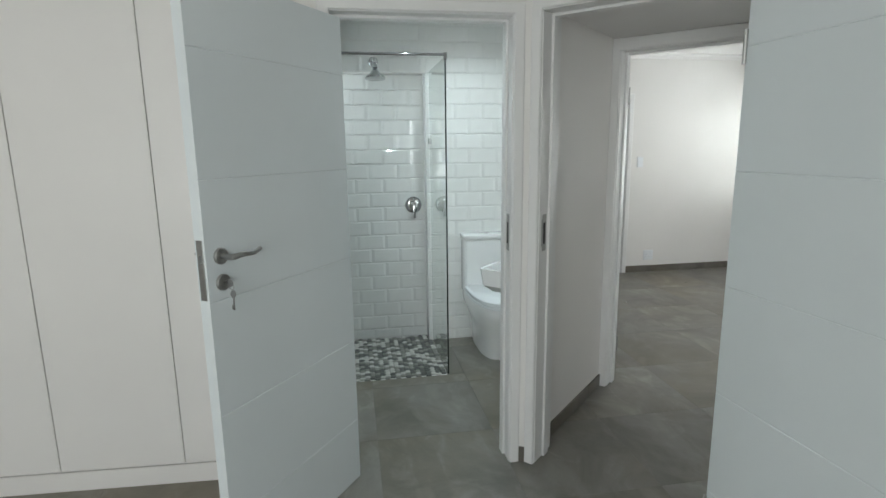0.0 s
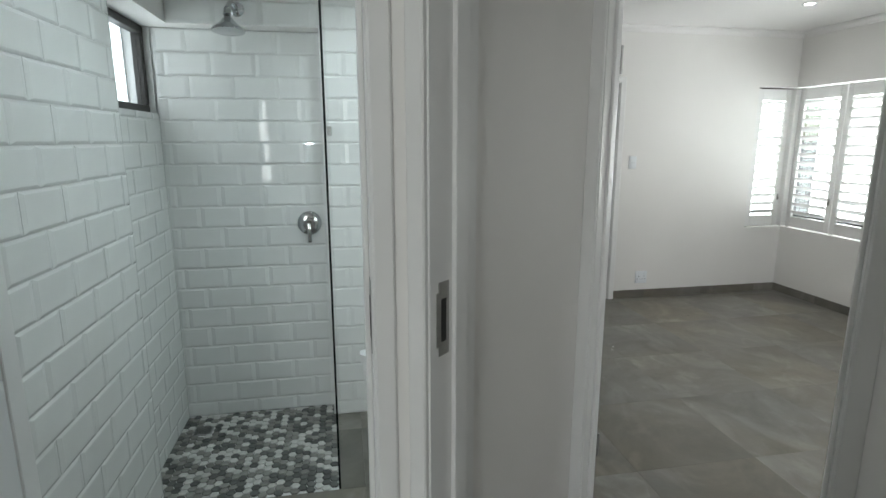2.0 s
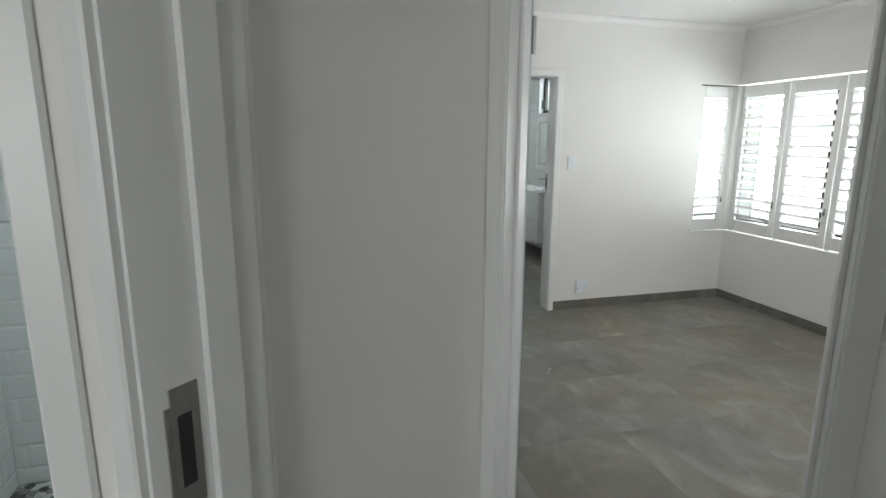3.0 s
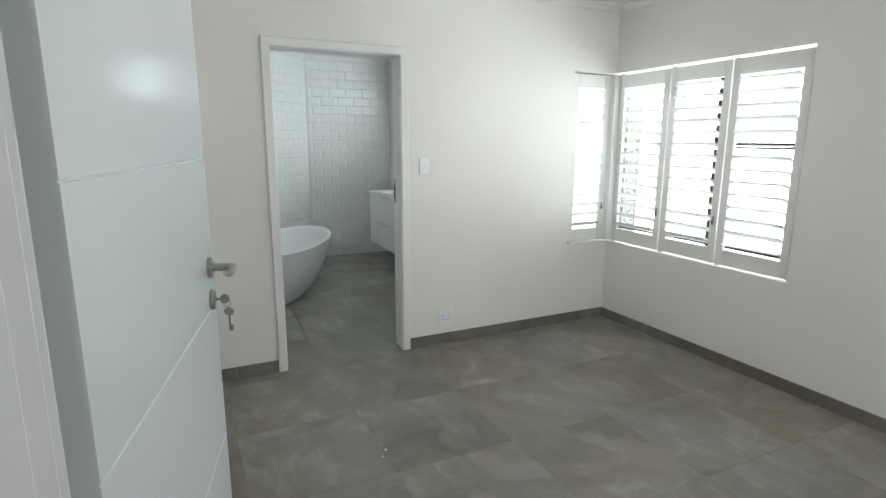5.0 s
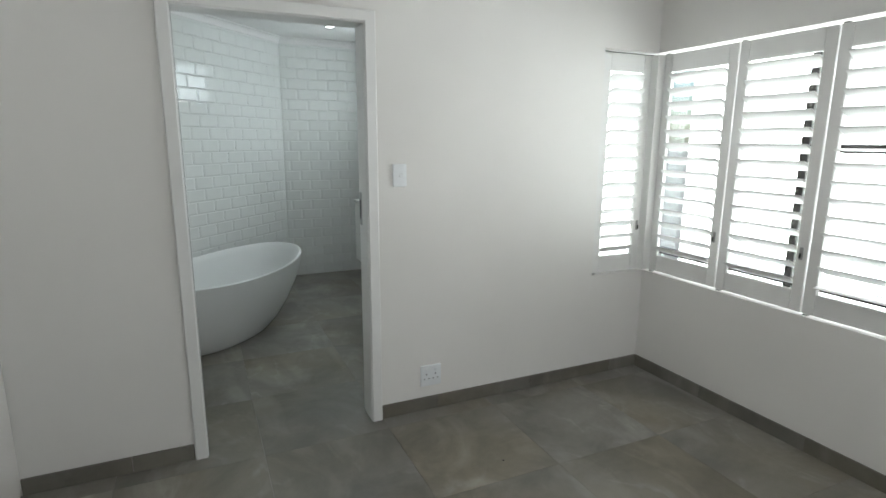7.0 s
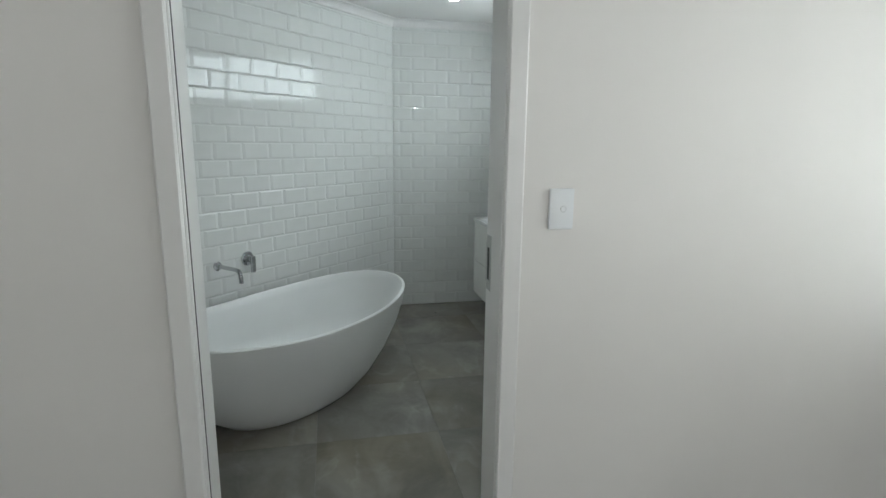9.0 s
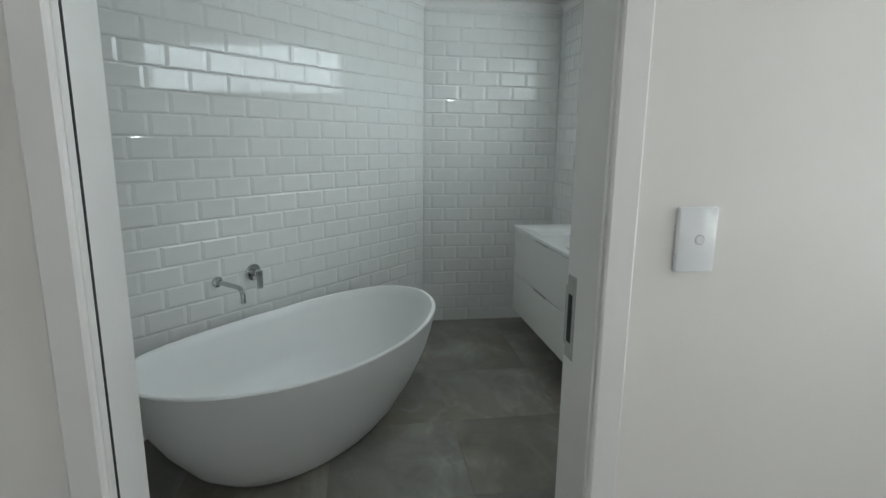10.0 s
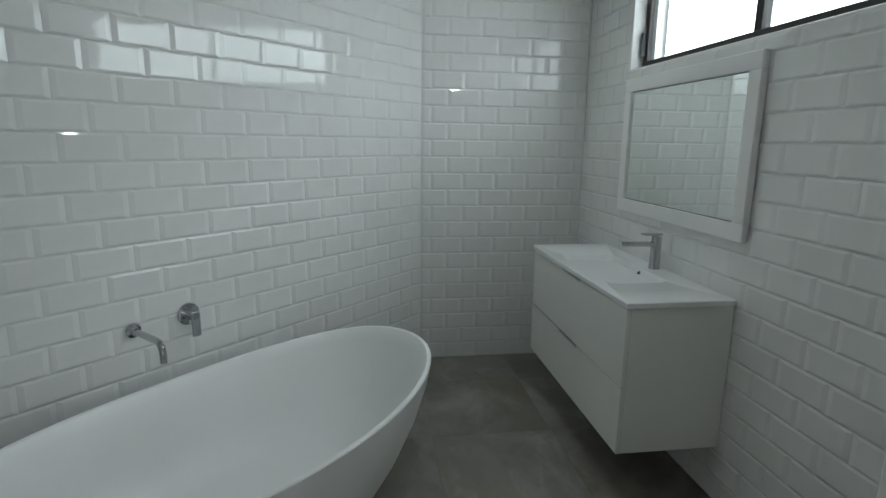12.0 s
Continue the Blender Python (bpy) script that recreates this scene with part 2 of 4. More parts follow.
def lathe(profile, seg=24, bm=None, m=None):
    """Turn (radius, height) pairs round z."""
    own = bmesh.new()
    rings = []
    for r, z in profile:
        if r < 1e-5:
            rings.append([own.verts.new((0, 0, z))])
        else:
            rings.append([own.verts.new((r * math.cos(2 * math.pi * i / seg), r * math.sin(2 * math.pi * i / seg), z)) for i in range(seg)])
    for a, b in zip(rings, rings[1:]):
        for i in range(seg):
            j = (i + 1) % seg
            q = [a[i % len(a)], a[j % len(a)], b[j % len(b)], b[i % len(b)]]
            u = []
            for v in q:
                if v not in u:
                    u.append(v)
            if len(u) > 2:
                own.faces.new(u)
    bmesh.ops.recalc_face_normals(own, faces=own.faces)
    if m:
        move(own, m)
    return join(bm, own)


def tube(points, radius, seg=12, bm=None, flat=1.0):
    """A round bar along points, closed at both ends; radius may be a list."""
    own = bmesh.new()
    pts = [Vector(p) for p in points]
    rad = radius if isinstance(radius, (list, tuple)) else [radius] * len(pts)
    rings, side = [], None
    for i, p in enumerate(pts):
        d = (pts[min(i + 1, len(pts) - 1)] - pts[max(i - 1, 0)]).normalized()
        if side is None:
            side = d.orthogonal().normalized()
        side = (side - d * side.dot(d)).normalized()
        up = d.cross(side)
        rings.append([own.verts.new(p + rad[i] * (math.cos(2 * math.pi * k / seg) * side + flat * math.sin(2 * math.pi * k / seg) * up)) for k in range(seg)])
    for a, b in zip(rings, rings[1:]):
        for k in range(seg):
            own.faces.new((a[k], a[(k + 1) % seg], b[(k + 1) % seg], b[k]))
    own.faces.new(rings[0][::-1])
    own.faces.new(rings[-1])
    bmesh.ops.recalc_face_normals(own, faces=own.faces)
    return join(bm, own)


def prism(poly, z0, z1, bm=None):
    own = bmesh.new()
    lo = [own.verts.new((x, y, z0)) for x, y in poly]
    hi = [own.verts.new((x, y, z1)) for x, y in poly]
    own.faces.new(lo[::-1])
    own.faces.new(hi)
    for i in range(len(poly)):
        j = (i + 1) % len(poly)
        own.faces.new((lo[i], lo[j], hi[j], hi[i]))
    bmesh.ops.recalc_face_normals(own, faces=own.faces)
    return join(bm, own)


def along(a, b):
    """Frame with x from a to b in plan, y to its left, z up."""
    ang = math.atan2(b[1] - a[1], b[0] - a[0])
    return Matrix.Translation((a[0], a[1], 0)) @ Matrix.Rotation(ang, 4, "Z"), math.hypot(b[0] - a[0], b[1] - a[1])


def solid_with_holes(length, thick, z0, z1, holes):
    """A wall from 0 to length, its face at y 0 and its back at y thick, with openings right through."""
    us = sorted({0.0, length, *[min(max(v, 0), length) for h in holes for v in h[:2]]})
    zs = sorted({z0, z1, *[min(max(v, z0), z1) for h in holes for v in h[2:]]})
    bm = bmesh.new()
    cache = {}

    def v(i, j, k):
        key = (i, j, k)
        if key not in cache:
            cache[key] = bm.verts.new((us[i], k * thick, zs[j]))
        return cache[key]

    def solid(i, j):
        if not (0 <= i < len(us) - 1 and 0 <= j < len(zs) - 1):
            return False
        u, z = (us[i] + us[i + 1]) / 2, (zs[j] + zs[j + 1]) / 2
        return not any(h[0] < u < h[1] and h[2] < z < h[3] for h in holes)

    for i in range(len(us) - 1):
        for j in range(len(zs) - 1):
            if not solid(i, j):
                continue
            bm.faces.new((v(i, j, 0), v(i + 1, j, 0), v(i + 1, j + 1, 0), v(i, j + 1, 0)))
            bm.faces.new((v(i, j, 1), v(i, j + 1, 1), v(i + 1, j + 1, 1), v(i + 1, j, 1)))
            if not solid(i - 1, j):
                bm.faces.new((v(i, j, 0), v(i, j + 1, 0), v(i, j + 1, 1), v(i, j, 1)))
            if not solid(i + 1, j):
                bm.faces.new((v(i + 1, j, 0), v(i + 1, j, 1), v(i + 1, j + 1, 1), v(i + 1, j + 1, 0)))
            if not solid(i, j - 1):
                bm.faces.new((v(i, j, 0), v(i, j, 1), v(i + 1, j, 1), v(i + 1, j, 0)))
            if not solid(i, j + 1):
                bm.faces.new((v(i, j + 1, 0), v(i + 1, j + 1, 0), v(i + 1, j + 1, 1), v(i, j + 1, 1)))
    bmesh.ops.recalc_face_normals(bm, faces=bm.faces)
    return bm


HIGH = 2.45


def wall(name, a, b, thick, holes=(), z0=-0.05, z1=HIGH + 0.05, mat=None, label="smooth white painted plaster wall"):
    """Face on the line a to b; the body lies to its left."""
    m, length = along(a, b)
    return structure(name, solid_with_holes(round(length, 4), thick, z0, z1, list(holes)), mat or WALL, label, m=m)


# ---- walls ----
wall("wall_north", (1.5, 6.05), (5.32, 6.05), 0.14, [(0.991, 1.811, -0.05, 1.985), (3.195, 3.82, 0.645, 1.962)])
wall("wall_east", (5.1, 6.05), (5.1, 1.8), 0.22, [(0, 1.50, 0.645, 1.962)])
wall("wall_slanted_bedroom", D(3.54, -1.193), D(3.54, 0.727), 0.14, [(0.107, 0.90, -0.05, 2.01)])
wall("wall_south_bedroom", (5.32, 1.92), (2.95, 1.92), 0.12, [(0.45, 1.9, 0.9, 2.0)])
wall("wall_passage_a", D(2.70, -1.118), D(3.54, -1.118), 0.10)
wall("wall_passage_b", D(3.54, -0.248), D(2.64, -0.248), 0.10)
wall("wall_slanted_front", D(2.53, -1.118), D(2.53, 0.03), 0.12, [(0.03, 0.885, -0.05, 2.045)])
wall("wall_front_room_east", (1.70, 1.98), (1.70, -2.0), 0.12)
wall("wall_front_room_south", (1.87, -1.8), (-2.5, -1.8), 0.16, [(2.12, 3.77, 0.8, 2.1)])
wall("wall_front_room_west", (-2.4, -1.96), (-2.4, 3.3), 0.12)
wall("wall_shower_south", (-0.12, 2.592), (0.939, 2.592), 0.13, [(0.276, 1.048, -0.05, 2.03)])
structure("post_wall", prism([(0.939, 2.594), (0.986, 2.574), (1.030, 2.584), (1.145, 2.719), (1.034, 2.852), (0.939, 2.722)], -0.05, HIGH + 0.05), WALL, "white painted wall corner between two door frames")
wall("wall_behind_wardrobe", (-2.4, 3.36), (-0.03, 3.36), 0.1)
structure("wall_shower_side", box(-0.25, 2.722, -0.05, 0.096, 3.61, HIGH + 0.05), GROUT, "wall behind white tiles of the shower room", "wall")
wall("wall_shower_recess_side", (-0.009, 3.61), (-0.009, 4.52), 0.22, [(0.29, 0.785, 1.605, 2.002)], mat=GROUT, label="wall behind white tiles with a small high window")
structure("wall_shower_recess_back", box(-0.039, 4.409, -0.05, 0.775, 4.52, 2.5), GROUT, "wall behind white tiles of the shower", "wall")
structure("wall_shower_back", box(0.775, 4.292, -0.05, 1.60, 4.52, 2.5), GROUT, "wall behind white tiles of the shower room", "wall")
structure("bulkhead_side", box(-0.009, 3.61, 2.002, 0.096, 4.409, 2.5), WALL, "white bulkhead above the shower window", "bulkhead")
structure("bulkhead_back", box(0.096, 4.292, 2.002, 0.775, 4.409, 2.5), WALL, "white bulkhead above the shower recess", "bulkhead")
wall("wall_shower_east", (1.5, 6.05), (1.5, 3.2), 0.1)
wall("wall_bathroom_slanted", (0.321, 6.178), (3.410, 9.410), 0.15, mat=GROUT, label="slanted wall behind white tiles of the bathroom")
wall("wall_bathroom_back", (3.34, 9.3765), (4.66, 9.3765), 0.15, mat=GROUT, label="wall behind white tiles of the bathroom")
wall("wall_bathroom_east", (4.454, 9.3765), (4.454, 6.19), 0.20, [(0.5625, 2.2775, 1.812, 2.29)], mat=GROUT, label="wall behind white tiles with a wide high window")
wall("wall_bathroom_south", (1.6, 6.192), (0.1, 6.192), 0.12)

# ceilings and floors
structure("ceiling", box(-2.6, -2.1, HIGH, 5.4, 9.7, HIGH + 0.12), CEIL, "flat white painted ceiling", "ceiling")
structure("ceiling_passage", prism([D(2.65, -1.118), D(3.54, -1.118), D(3.54, -0.248), D(2.65, -0.248)], 2.062, 2.2), CEIL, "low white soffit over the passage", "ceiling")
structure("ground", box(-400, -400, -0.5, 400, 400, -0.3), GROUNDM, "pale paved ground outside the house", "ground")
floor = structure("floor", box(-2.5, -2.0, -0.25, 5.3, 9.6, -0.010), FGROUT, "floor of large grey concrete-look porcelain tiles", "floor")


def cornice(name, a, b, depth=0.05):
    """Small coved moulding under the ceiling; the wall lies to the left of a to b."""
    m, length = along(a, b)
    bm = bmesh.new()
    prof = [(0, 0), (0, -depth), (-0.008, -depth)]
    for i in range(6):
        an = i / 5 * math.pi / 2
        prof.append((-0.012 - (depth - 0.018) * (1 - math.cos(an)), -depth + 0.006 + (depth - 0.014) * math.sin(an)))
    prof += [(-depth, -0.006), (-depth, 0)]
    ends = [[bm.verts.new((u, y, HIGH - 0.001 + z)) for y, z in prof] for u in (0, length)]
    k = len(prof)
    for i in range(k):
        bm.faces.new((ends[0][i], ends[0][(i + 1) % k], ends[1][(i + 1) % k], ends[1][i]))
    bm.faces.new(ends[0])
    bm.faces.new(ends[1][::-1])
    bmesh.ops.recalc_face_normals(bm, faces=bm.faces)
    structure(name, bm, CEIL, "white coved ceiling cornice", "trim", m=m)


cornice("trim_bedroom_north", (1.8, 6.05), (5.1, 6.05))
cornice("trim_bedroom_east", (5.1, 6.0), (5.1, 1.92))
cornice("trim_bathroom_slanted", (0.5, 6.344), (3.392, 9.370), 0.06)
cornice("trim_bathroom_back", (3.392, 9.370), (4.445, 9.370), 0.06)
cornice("trim_bathroom_east", (4.445, 9.31), (4.445, 6.2), 0.06)


def skirting(name, a, b, high=0.075, joint=0.6, first=0.0):
    """Strip of grey tile pieces at the foot of the wall left of a to b."""
    m, length = along(a, b)
    ob = thing(name, "grey porcelain tile skirting along the wall", "skirting", m)
    tagged(ob, kind="structure")
    u = -first
    while u < length - 0.01:
        e = min(u + joint, length)
        part("skirting_tile", box(max(u, 0) + 0.0008, -0.010, 0.0, e - 0.0008, 0.0, high, 0.0012), SKIRT, ob)
        u += joint


skirting("baseboard_bedroom_north", (3.353, 6.05), (5.1, 6.05), first=0.28)
skirting("baseboard_bedroom_north_short", (1.8, 6.05), (2.450, 6.05), first=0.2)
skirting("baseboard_bedroom_east", (5.1, 6.04), (5.1, 1.92), first=0.1)
skirting("baseboard_passage", D(2.725, -1.118), D(3.525, -1.118))
post_skirt = thing("baseboard_post", "short grey tile skirting between two door frames", "skirting")
tagged(post_skirt, kind="structure")
part("skirting_tile", prism([(0.944, 2.590), (0.984, 2.569), (0.990, 2.578), (0.948, 2.600)], 0.0, 0.075), SKIRT, post_skirt)


# ---- door frames ----
def strike_plate(frame_ob, m, label="steel strike plate with a dark slot"):
    """Plate on a jamb: y out of the jamb, x across it, z up."""
    p = part("strike_plate", box(-0.021, -0.003, -0.082, 0.018, 0.0015, 0.082, 0.0012), STEEL, frame_ob, label, at=m)
    lip = box(0.016, -0.004, -0.06, 0.026, 0.0015, 0.06, 0.001)
    part("lip", lip, STEEL, p)
    part("slot", box(-0.009, 0.0, -0.05, 0.010, 0.0022, 0.045, 0.0005), HOLE_SHADE, p)


def door_frame(name, a, b, depth, clear, face=True, back=True, label="white painted door frame with moulded architrave", w=0.062, lin=0.016, pocket=False):
    """Lining and architrave of an opening from a to b in plan, walls to the left of a to b."""
    m, width = along(a, b)
    ob = tagged(thing(name, label, "door frame", m), kind="structure")
    part("jamb", box(-lin, -0.004, 0, 0, depth + 0.004, clear, 0.002), TRIM, ob)
    part("jamb", box(width, -0.004, 0, width + lin, depth + 0.004, clear, 0.002), TRIM, ob)
    part("head", box(-lin, -0.004, clear, width + lin, depth + 0.004, clear + lin, 0.002), TRIM, ob)
    # door stop strips
    if pocket:
        # solid dark strip on the jamb, painting the shade of the pocket's gap
        part("pocket_gap", box(-0.002, 0.012, 0, 0.0012, 0.018, clear), GAP_SHADE_DIRT, ob, "dark strip painted as the shaded gap of the sliding door pocket")
    else:
        part("stop", box(0, depth * 0.45, 0, 0.012, depth * 0.45 + 0.05, clear, 0.002), TRIM, ob)
    if not pocket:
        part("stop", box(width - 0.012, depth * 0.45, 0, width, depth * 0.45 + 0.05, clear, 0.002), TRIM, ob)
    if not pocket:
        part("stop", box(0.012, depth * 0.45, clear - 0.012, width - 0.012, depth * 0.45 + 0.05, clear, 0.002), TRIM, ob)
    for side, on in ((0, face), (1, back)):
        if not on:
            continue
        sgn, off = (-1, -0.003) if side == 0 else (1, depth + 0.003)
        prof = [(0, 0), (0, 0.011), (0.004, 0.015), (w - 0.005, 0.015), (w, 0.010), (w, 0)]

        def strip(p_in, p_out):
            # p_in/p_out: (start,end) of the inner and outer long edges in the wall's plane
            bm = bmesh.new()
            rows = []
            for end in (0, 1):
                i, o = Vector(p_in[end]), Vector(p_out[end])
                rows.append([bm.verts.new(((i + (o - i) * (q / w))[0], off + sgn * h, (i + (o - i) * (q / w))[1])) for q, h in prof])
            k = len(prof)
            for n_ in range(k):
                bm.faces.new((rows[0][n_], rows[0][(n_ + 1) % k], rows[1][(n_ + 1) % k], rows[1][n_]))
            bm.faces.new(rows[0])
            bm.faces.new(rows[1][::-1])
            bmesh.ops.recalc_face_normals(bm, faces=bm.faces)
            return bm
        g = -0.004
        lw, rw = w, w
        part("architrave", strip([(g, 0), (g, clear - g)], [(g - lw, 0), (g - lw, clear - g + w)]), TRIM, ob)
        part("architrave", strip([(width - g, 0), (width - g, clear - g)], [(width - g + rw, 0), (width - g + rw, clear - g + w)]), TRIM, ob)
        part("architrave", strip([(g, clear - g), (width - g, clear - g)], [(g - lw, clear - g + w), (width - g + rw, clear - g + w)]), TRIM, ob)
    return ob


bath_frame = door_frame("door_frame_bathroom", (2.508, 6.05), (3.295, 6.05), 0.126, 1.97, back=False, pocket=True, w=0.052)
strike_plate(bath_frame, pose(0.787, 0.105, 1.11, 0, 0, 90))
bed_frame = door_frame("door_frame_bedroom", D(3.54, -1.070), D(3.54, -0.308), 0.14, 1.995)
shower_frame = door_frame("door_frame_shower", (0.172, 2.592), (0.912, 2.592), 0.13, 2.01, back=False, w=0.045)
strike_plate(shower_frame, pose(0.740, 0.04, 1.105, 0, 0, 90))
front_frame = door_frame("door_frame_front_room", D(2.53, -1.073), D(2.53, -0.25), 0.17, 2.025, w=0.045)
strike_plate(front_frame, pose(0.0, 0.045, 1.105, 0, 0, -90))


# ---- door leaves ----
def lever(parent, x, face, z, turn, tip=0.11):
    """Lever handle on a round rose, escutcheon and key below. face: +1 or -1 side of the leaf (y)."""
    h = part("handle", lathe([(0, 0), (0.026, 0), (0.026, 0.006), (0.023, 0.009), (0.0, 0.009)], 28), STEEL, parent, "brushed steel lever handle", True,
             at=Matrix.Translation((x, face[1], z)) @ Matrix.Rotation(radians(-90 * face[0]), 4, "X"))
    pts, rad = [], []
    for i in range(12):
        u = i / 11
        if i < 4:
            pts.append((0, 0, 0.006 + 0.016 * i))
            rad.append(0.0095)
        else:
            q = (i - 3) / 8
            pts.append((turn * tip * q, -face[0] * (0.004 * math.sin(q * math.pi * 2) + 0.010 * q * q), 0.058 + 0.004 * math.sin(q * math.pi)))
            rad.append(0.0095 - 0.003 * q)
    part("lever", tube(pts, rad, 14), STEEL, h, "", True)
    e = part("escutcheon", lathe([(0, 0), (0.026, 0), (0.026, 0.006), (0.023, 0.009), (0.0, 0.009)], 28), STEEL, parent, "round steel keyhole escutcheon", True,
             at=Matrix.Translation((x, face[1], z - 0.082)) @ Matrix.Rotation(radians(-90 * face[0]), 4, "X"))
    return h, e


def key(parent, x, y, z, out):
    """A key in the lock with a second key hanging from a ring."""
    k = part("key", tube([(x, y, z), (x, y + out * 0.022, z)], 0.0035, 10), STEEL, parent, "steel key in the lock", True)
    b = lathe([(0.0, -0.0012), (0.011, -0.0012), (0.012, 0), (0.011, 0.0012), (0, 0.0012)], 20)
    move(b, Matrix.Translation((x, y + out * 0.032, z)) @ Matrix.Rotation(radians(90), 4, "Y"))
    part("bow", b, STEEL, k, "", True)
    ring = tube([(x + 0.0, y + out * (0.036 + 0.009 * math.cos(a)), z - 0.012 + 0.009 * math.sin(a)) for a in [i * 2 * math.pi / 16 for i in range(17)]], 0.0009, 6)
    part("ring", ring, STEEL, k)
    s = lathe([(0.0, -0.001), (0.011, -0.001), (0.012, 0), (0.011, 0.001), (0, 0.001)], 20)
    move(s, Matrix.Translation((x, y + out * 0.04, z - 0.034)) @ Matrix.Rotation(radians(80), 4, "Y"))
    box(x - 0.001, y + out * 0.04 - 0.0025, z - 0.085, x + 0.001, y + out * 0.04 + 0.0025, z - 0.044, bm=s)
    box(x - 0.001, y + out * 0.04 - 0.008, z - 0.084, x + 0.001, y + out * 0.04 - 0.002, z - 0.070, bm=s)
    part("spare_key", s, STEEL, k, "steel key hanging on a ring")


def leaf(name, hinge, end, width, high, grooves, label, knob_z=1.13, keys=0, thick=0.04, latch=True):
    """Flush door leaf; x from the hinge, y 0 to thick. Slim grooves across both faces."""
    ang = math.atan2(end[1] - hinge[1], end[0] - hinge[0])
    ob = thing(name, label, "door", Matrix.Translation((hinge[0], hinge[1], 0)) @ Matrix.Rotation(ang, 4, "Z"))
    g = 0.0025
    bm = bmesh.new()
    prof = [(0, 0.008)]
    for z in sorted(grooves):
        prof += [(0, z - g), (0.0028, z), (0, z + g)]
    prof += [(0, high)]
    sec = [(y, z) for y, z in prof] + [(thick - y, z) for y, z in reversed(prof)]
    ends = [[bm.verts.new((u, y, z)) for y, z in sec] for u in (0.002, width)]
    k = len(sec)
    for i in range(k):
        bm.faces.new((ends[0][i], ends[0][(i + 1) % k], ends[1][(i + 1) % k], ends[1][i]))
    bm.faces.new(ends[0])
    bm.faces.new(ends[1][::-1])
    bmesh.ops.recalc_face_normals(bm, faces=bm.faces)
    part("panel", bm, DOOR, ob, "white lacquered panel with fine horizontal grooves")
    for f in ((-1, 0.0), (1, thick)):
        lever(ob, width - 0.055, f, knob_z, -1)
    if keys:
        key(ob, width - 0.055, 0.0 if keys < 0 else thick, knob_z - 0.082, keys)
    if latch:
        p = part("latch_plate", box(width, thick / 2 - 0.012, knob_z - 0.13, width + 0.0025, thick / 2 + 0.012, knob_z + 0.055, 0.001), STEEL, ob, "steel latch plate on the door edge")
        part("latch", prism([(width + 0.002, thick / 2 - 0.008), (width + 0.012, thick / 2 + 0.006), (width + 0.002, thick / 2 + 0.008)], knob_z - 0.012, knob_z + 0.012), STEEL, p)
    for z in (0.22, high - 0.22):
        part("hinge", tube([(0.0, -0.004, z - 0.05), (0.0, -0.004, z + 0.05)], 0.006, 10), STEEL, ob, "steel butt hinge")
    return ob


GROOVES = (0.29, 0.66, 1.03, 1.40, 1.77)
leaf("door_1", (0.180, 2.618), (-0.237, 2.004), 0.744, 1.985, GROOVES, "open white lacquered shower room door with steel lever", 1.168, keys=1)
leaf("door_2", (1.415, 1.850), (1.465, 1.06), 0.76, 1.99, GROOVES, "open white lacquered door leading to the slanted passage")
leaf("door_3", (1.876, 3.41), (2.050, 4.184), 0.787, 1.985, GROOVES, "open white lacquered bedroom door with keys hanging", 1.135, keys=-1)


# ---- tiles ----
def tile_mesh(w, h, cache={}):
    k = (round(w, 3), round(h, 3))
    if k not in cache:
        t, iu, iv = 0.0036, min(0.020, w * 0.3), min(0.0095, h * 0.3)
        bm = bmesh.new()
        rings = []
        for d, c, y in ((0.0003, 0.0009, 0.0), (0.0003, 0.0009, -0.0006), (iu, iv, -t)):
            rings.append([bm.verts.new((x, y, z)) for x, z in ((d, c), (w - d, c), (w - d, h - c), (d, h - c))])
        for a, b in zip(rings, rings[1:]):
            for i in range(4):
                bm.faces.new((a[i], a[(i + 1) % 4], b[(i + 1) % 4], b[i]))
        bm.faces.new(rings[-1])
        cache[k] = mesh_of("tile", bm, TILE)
    return cache[k]


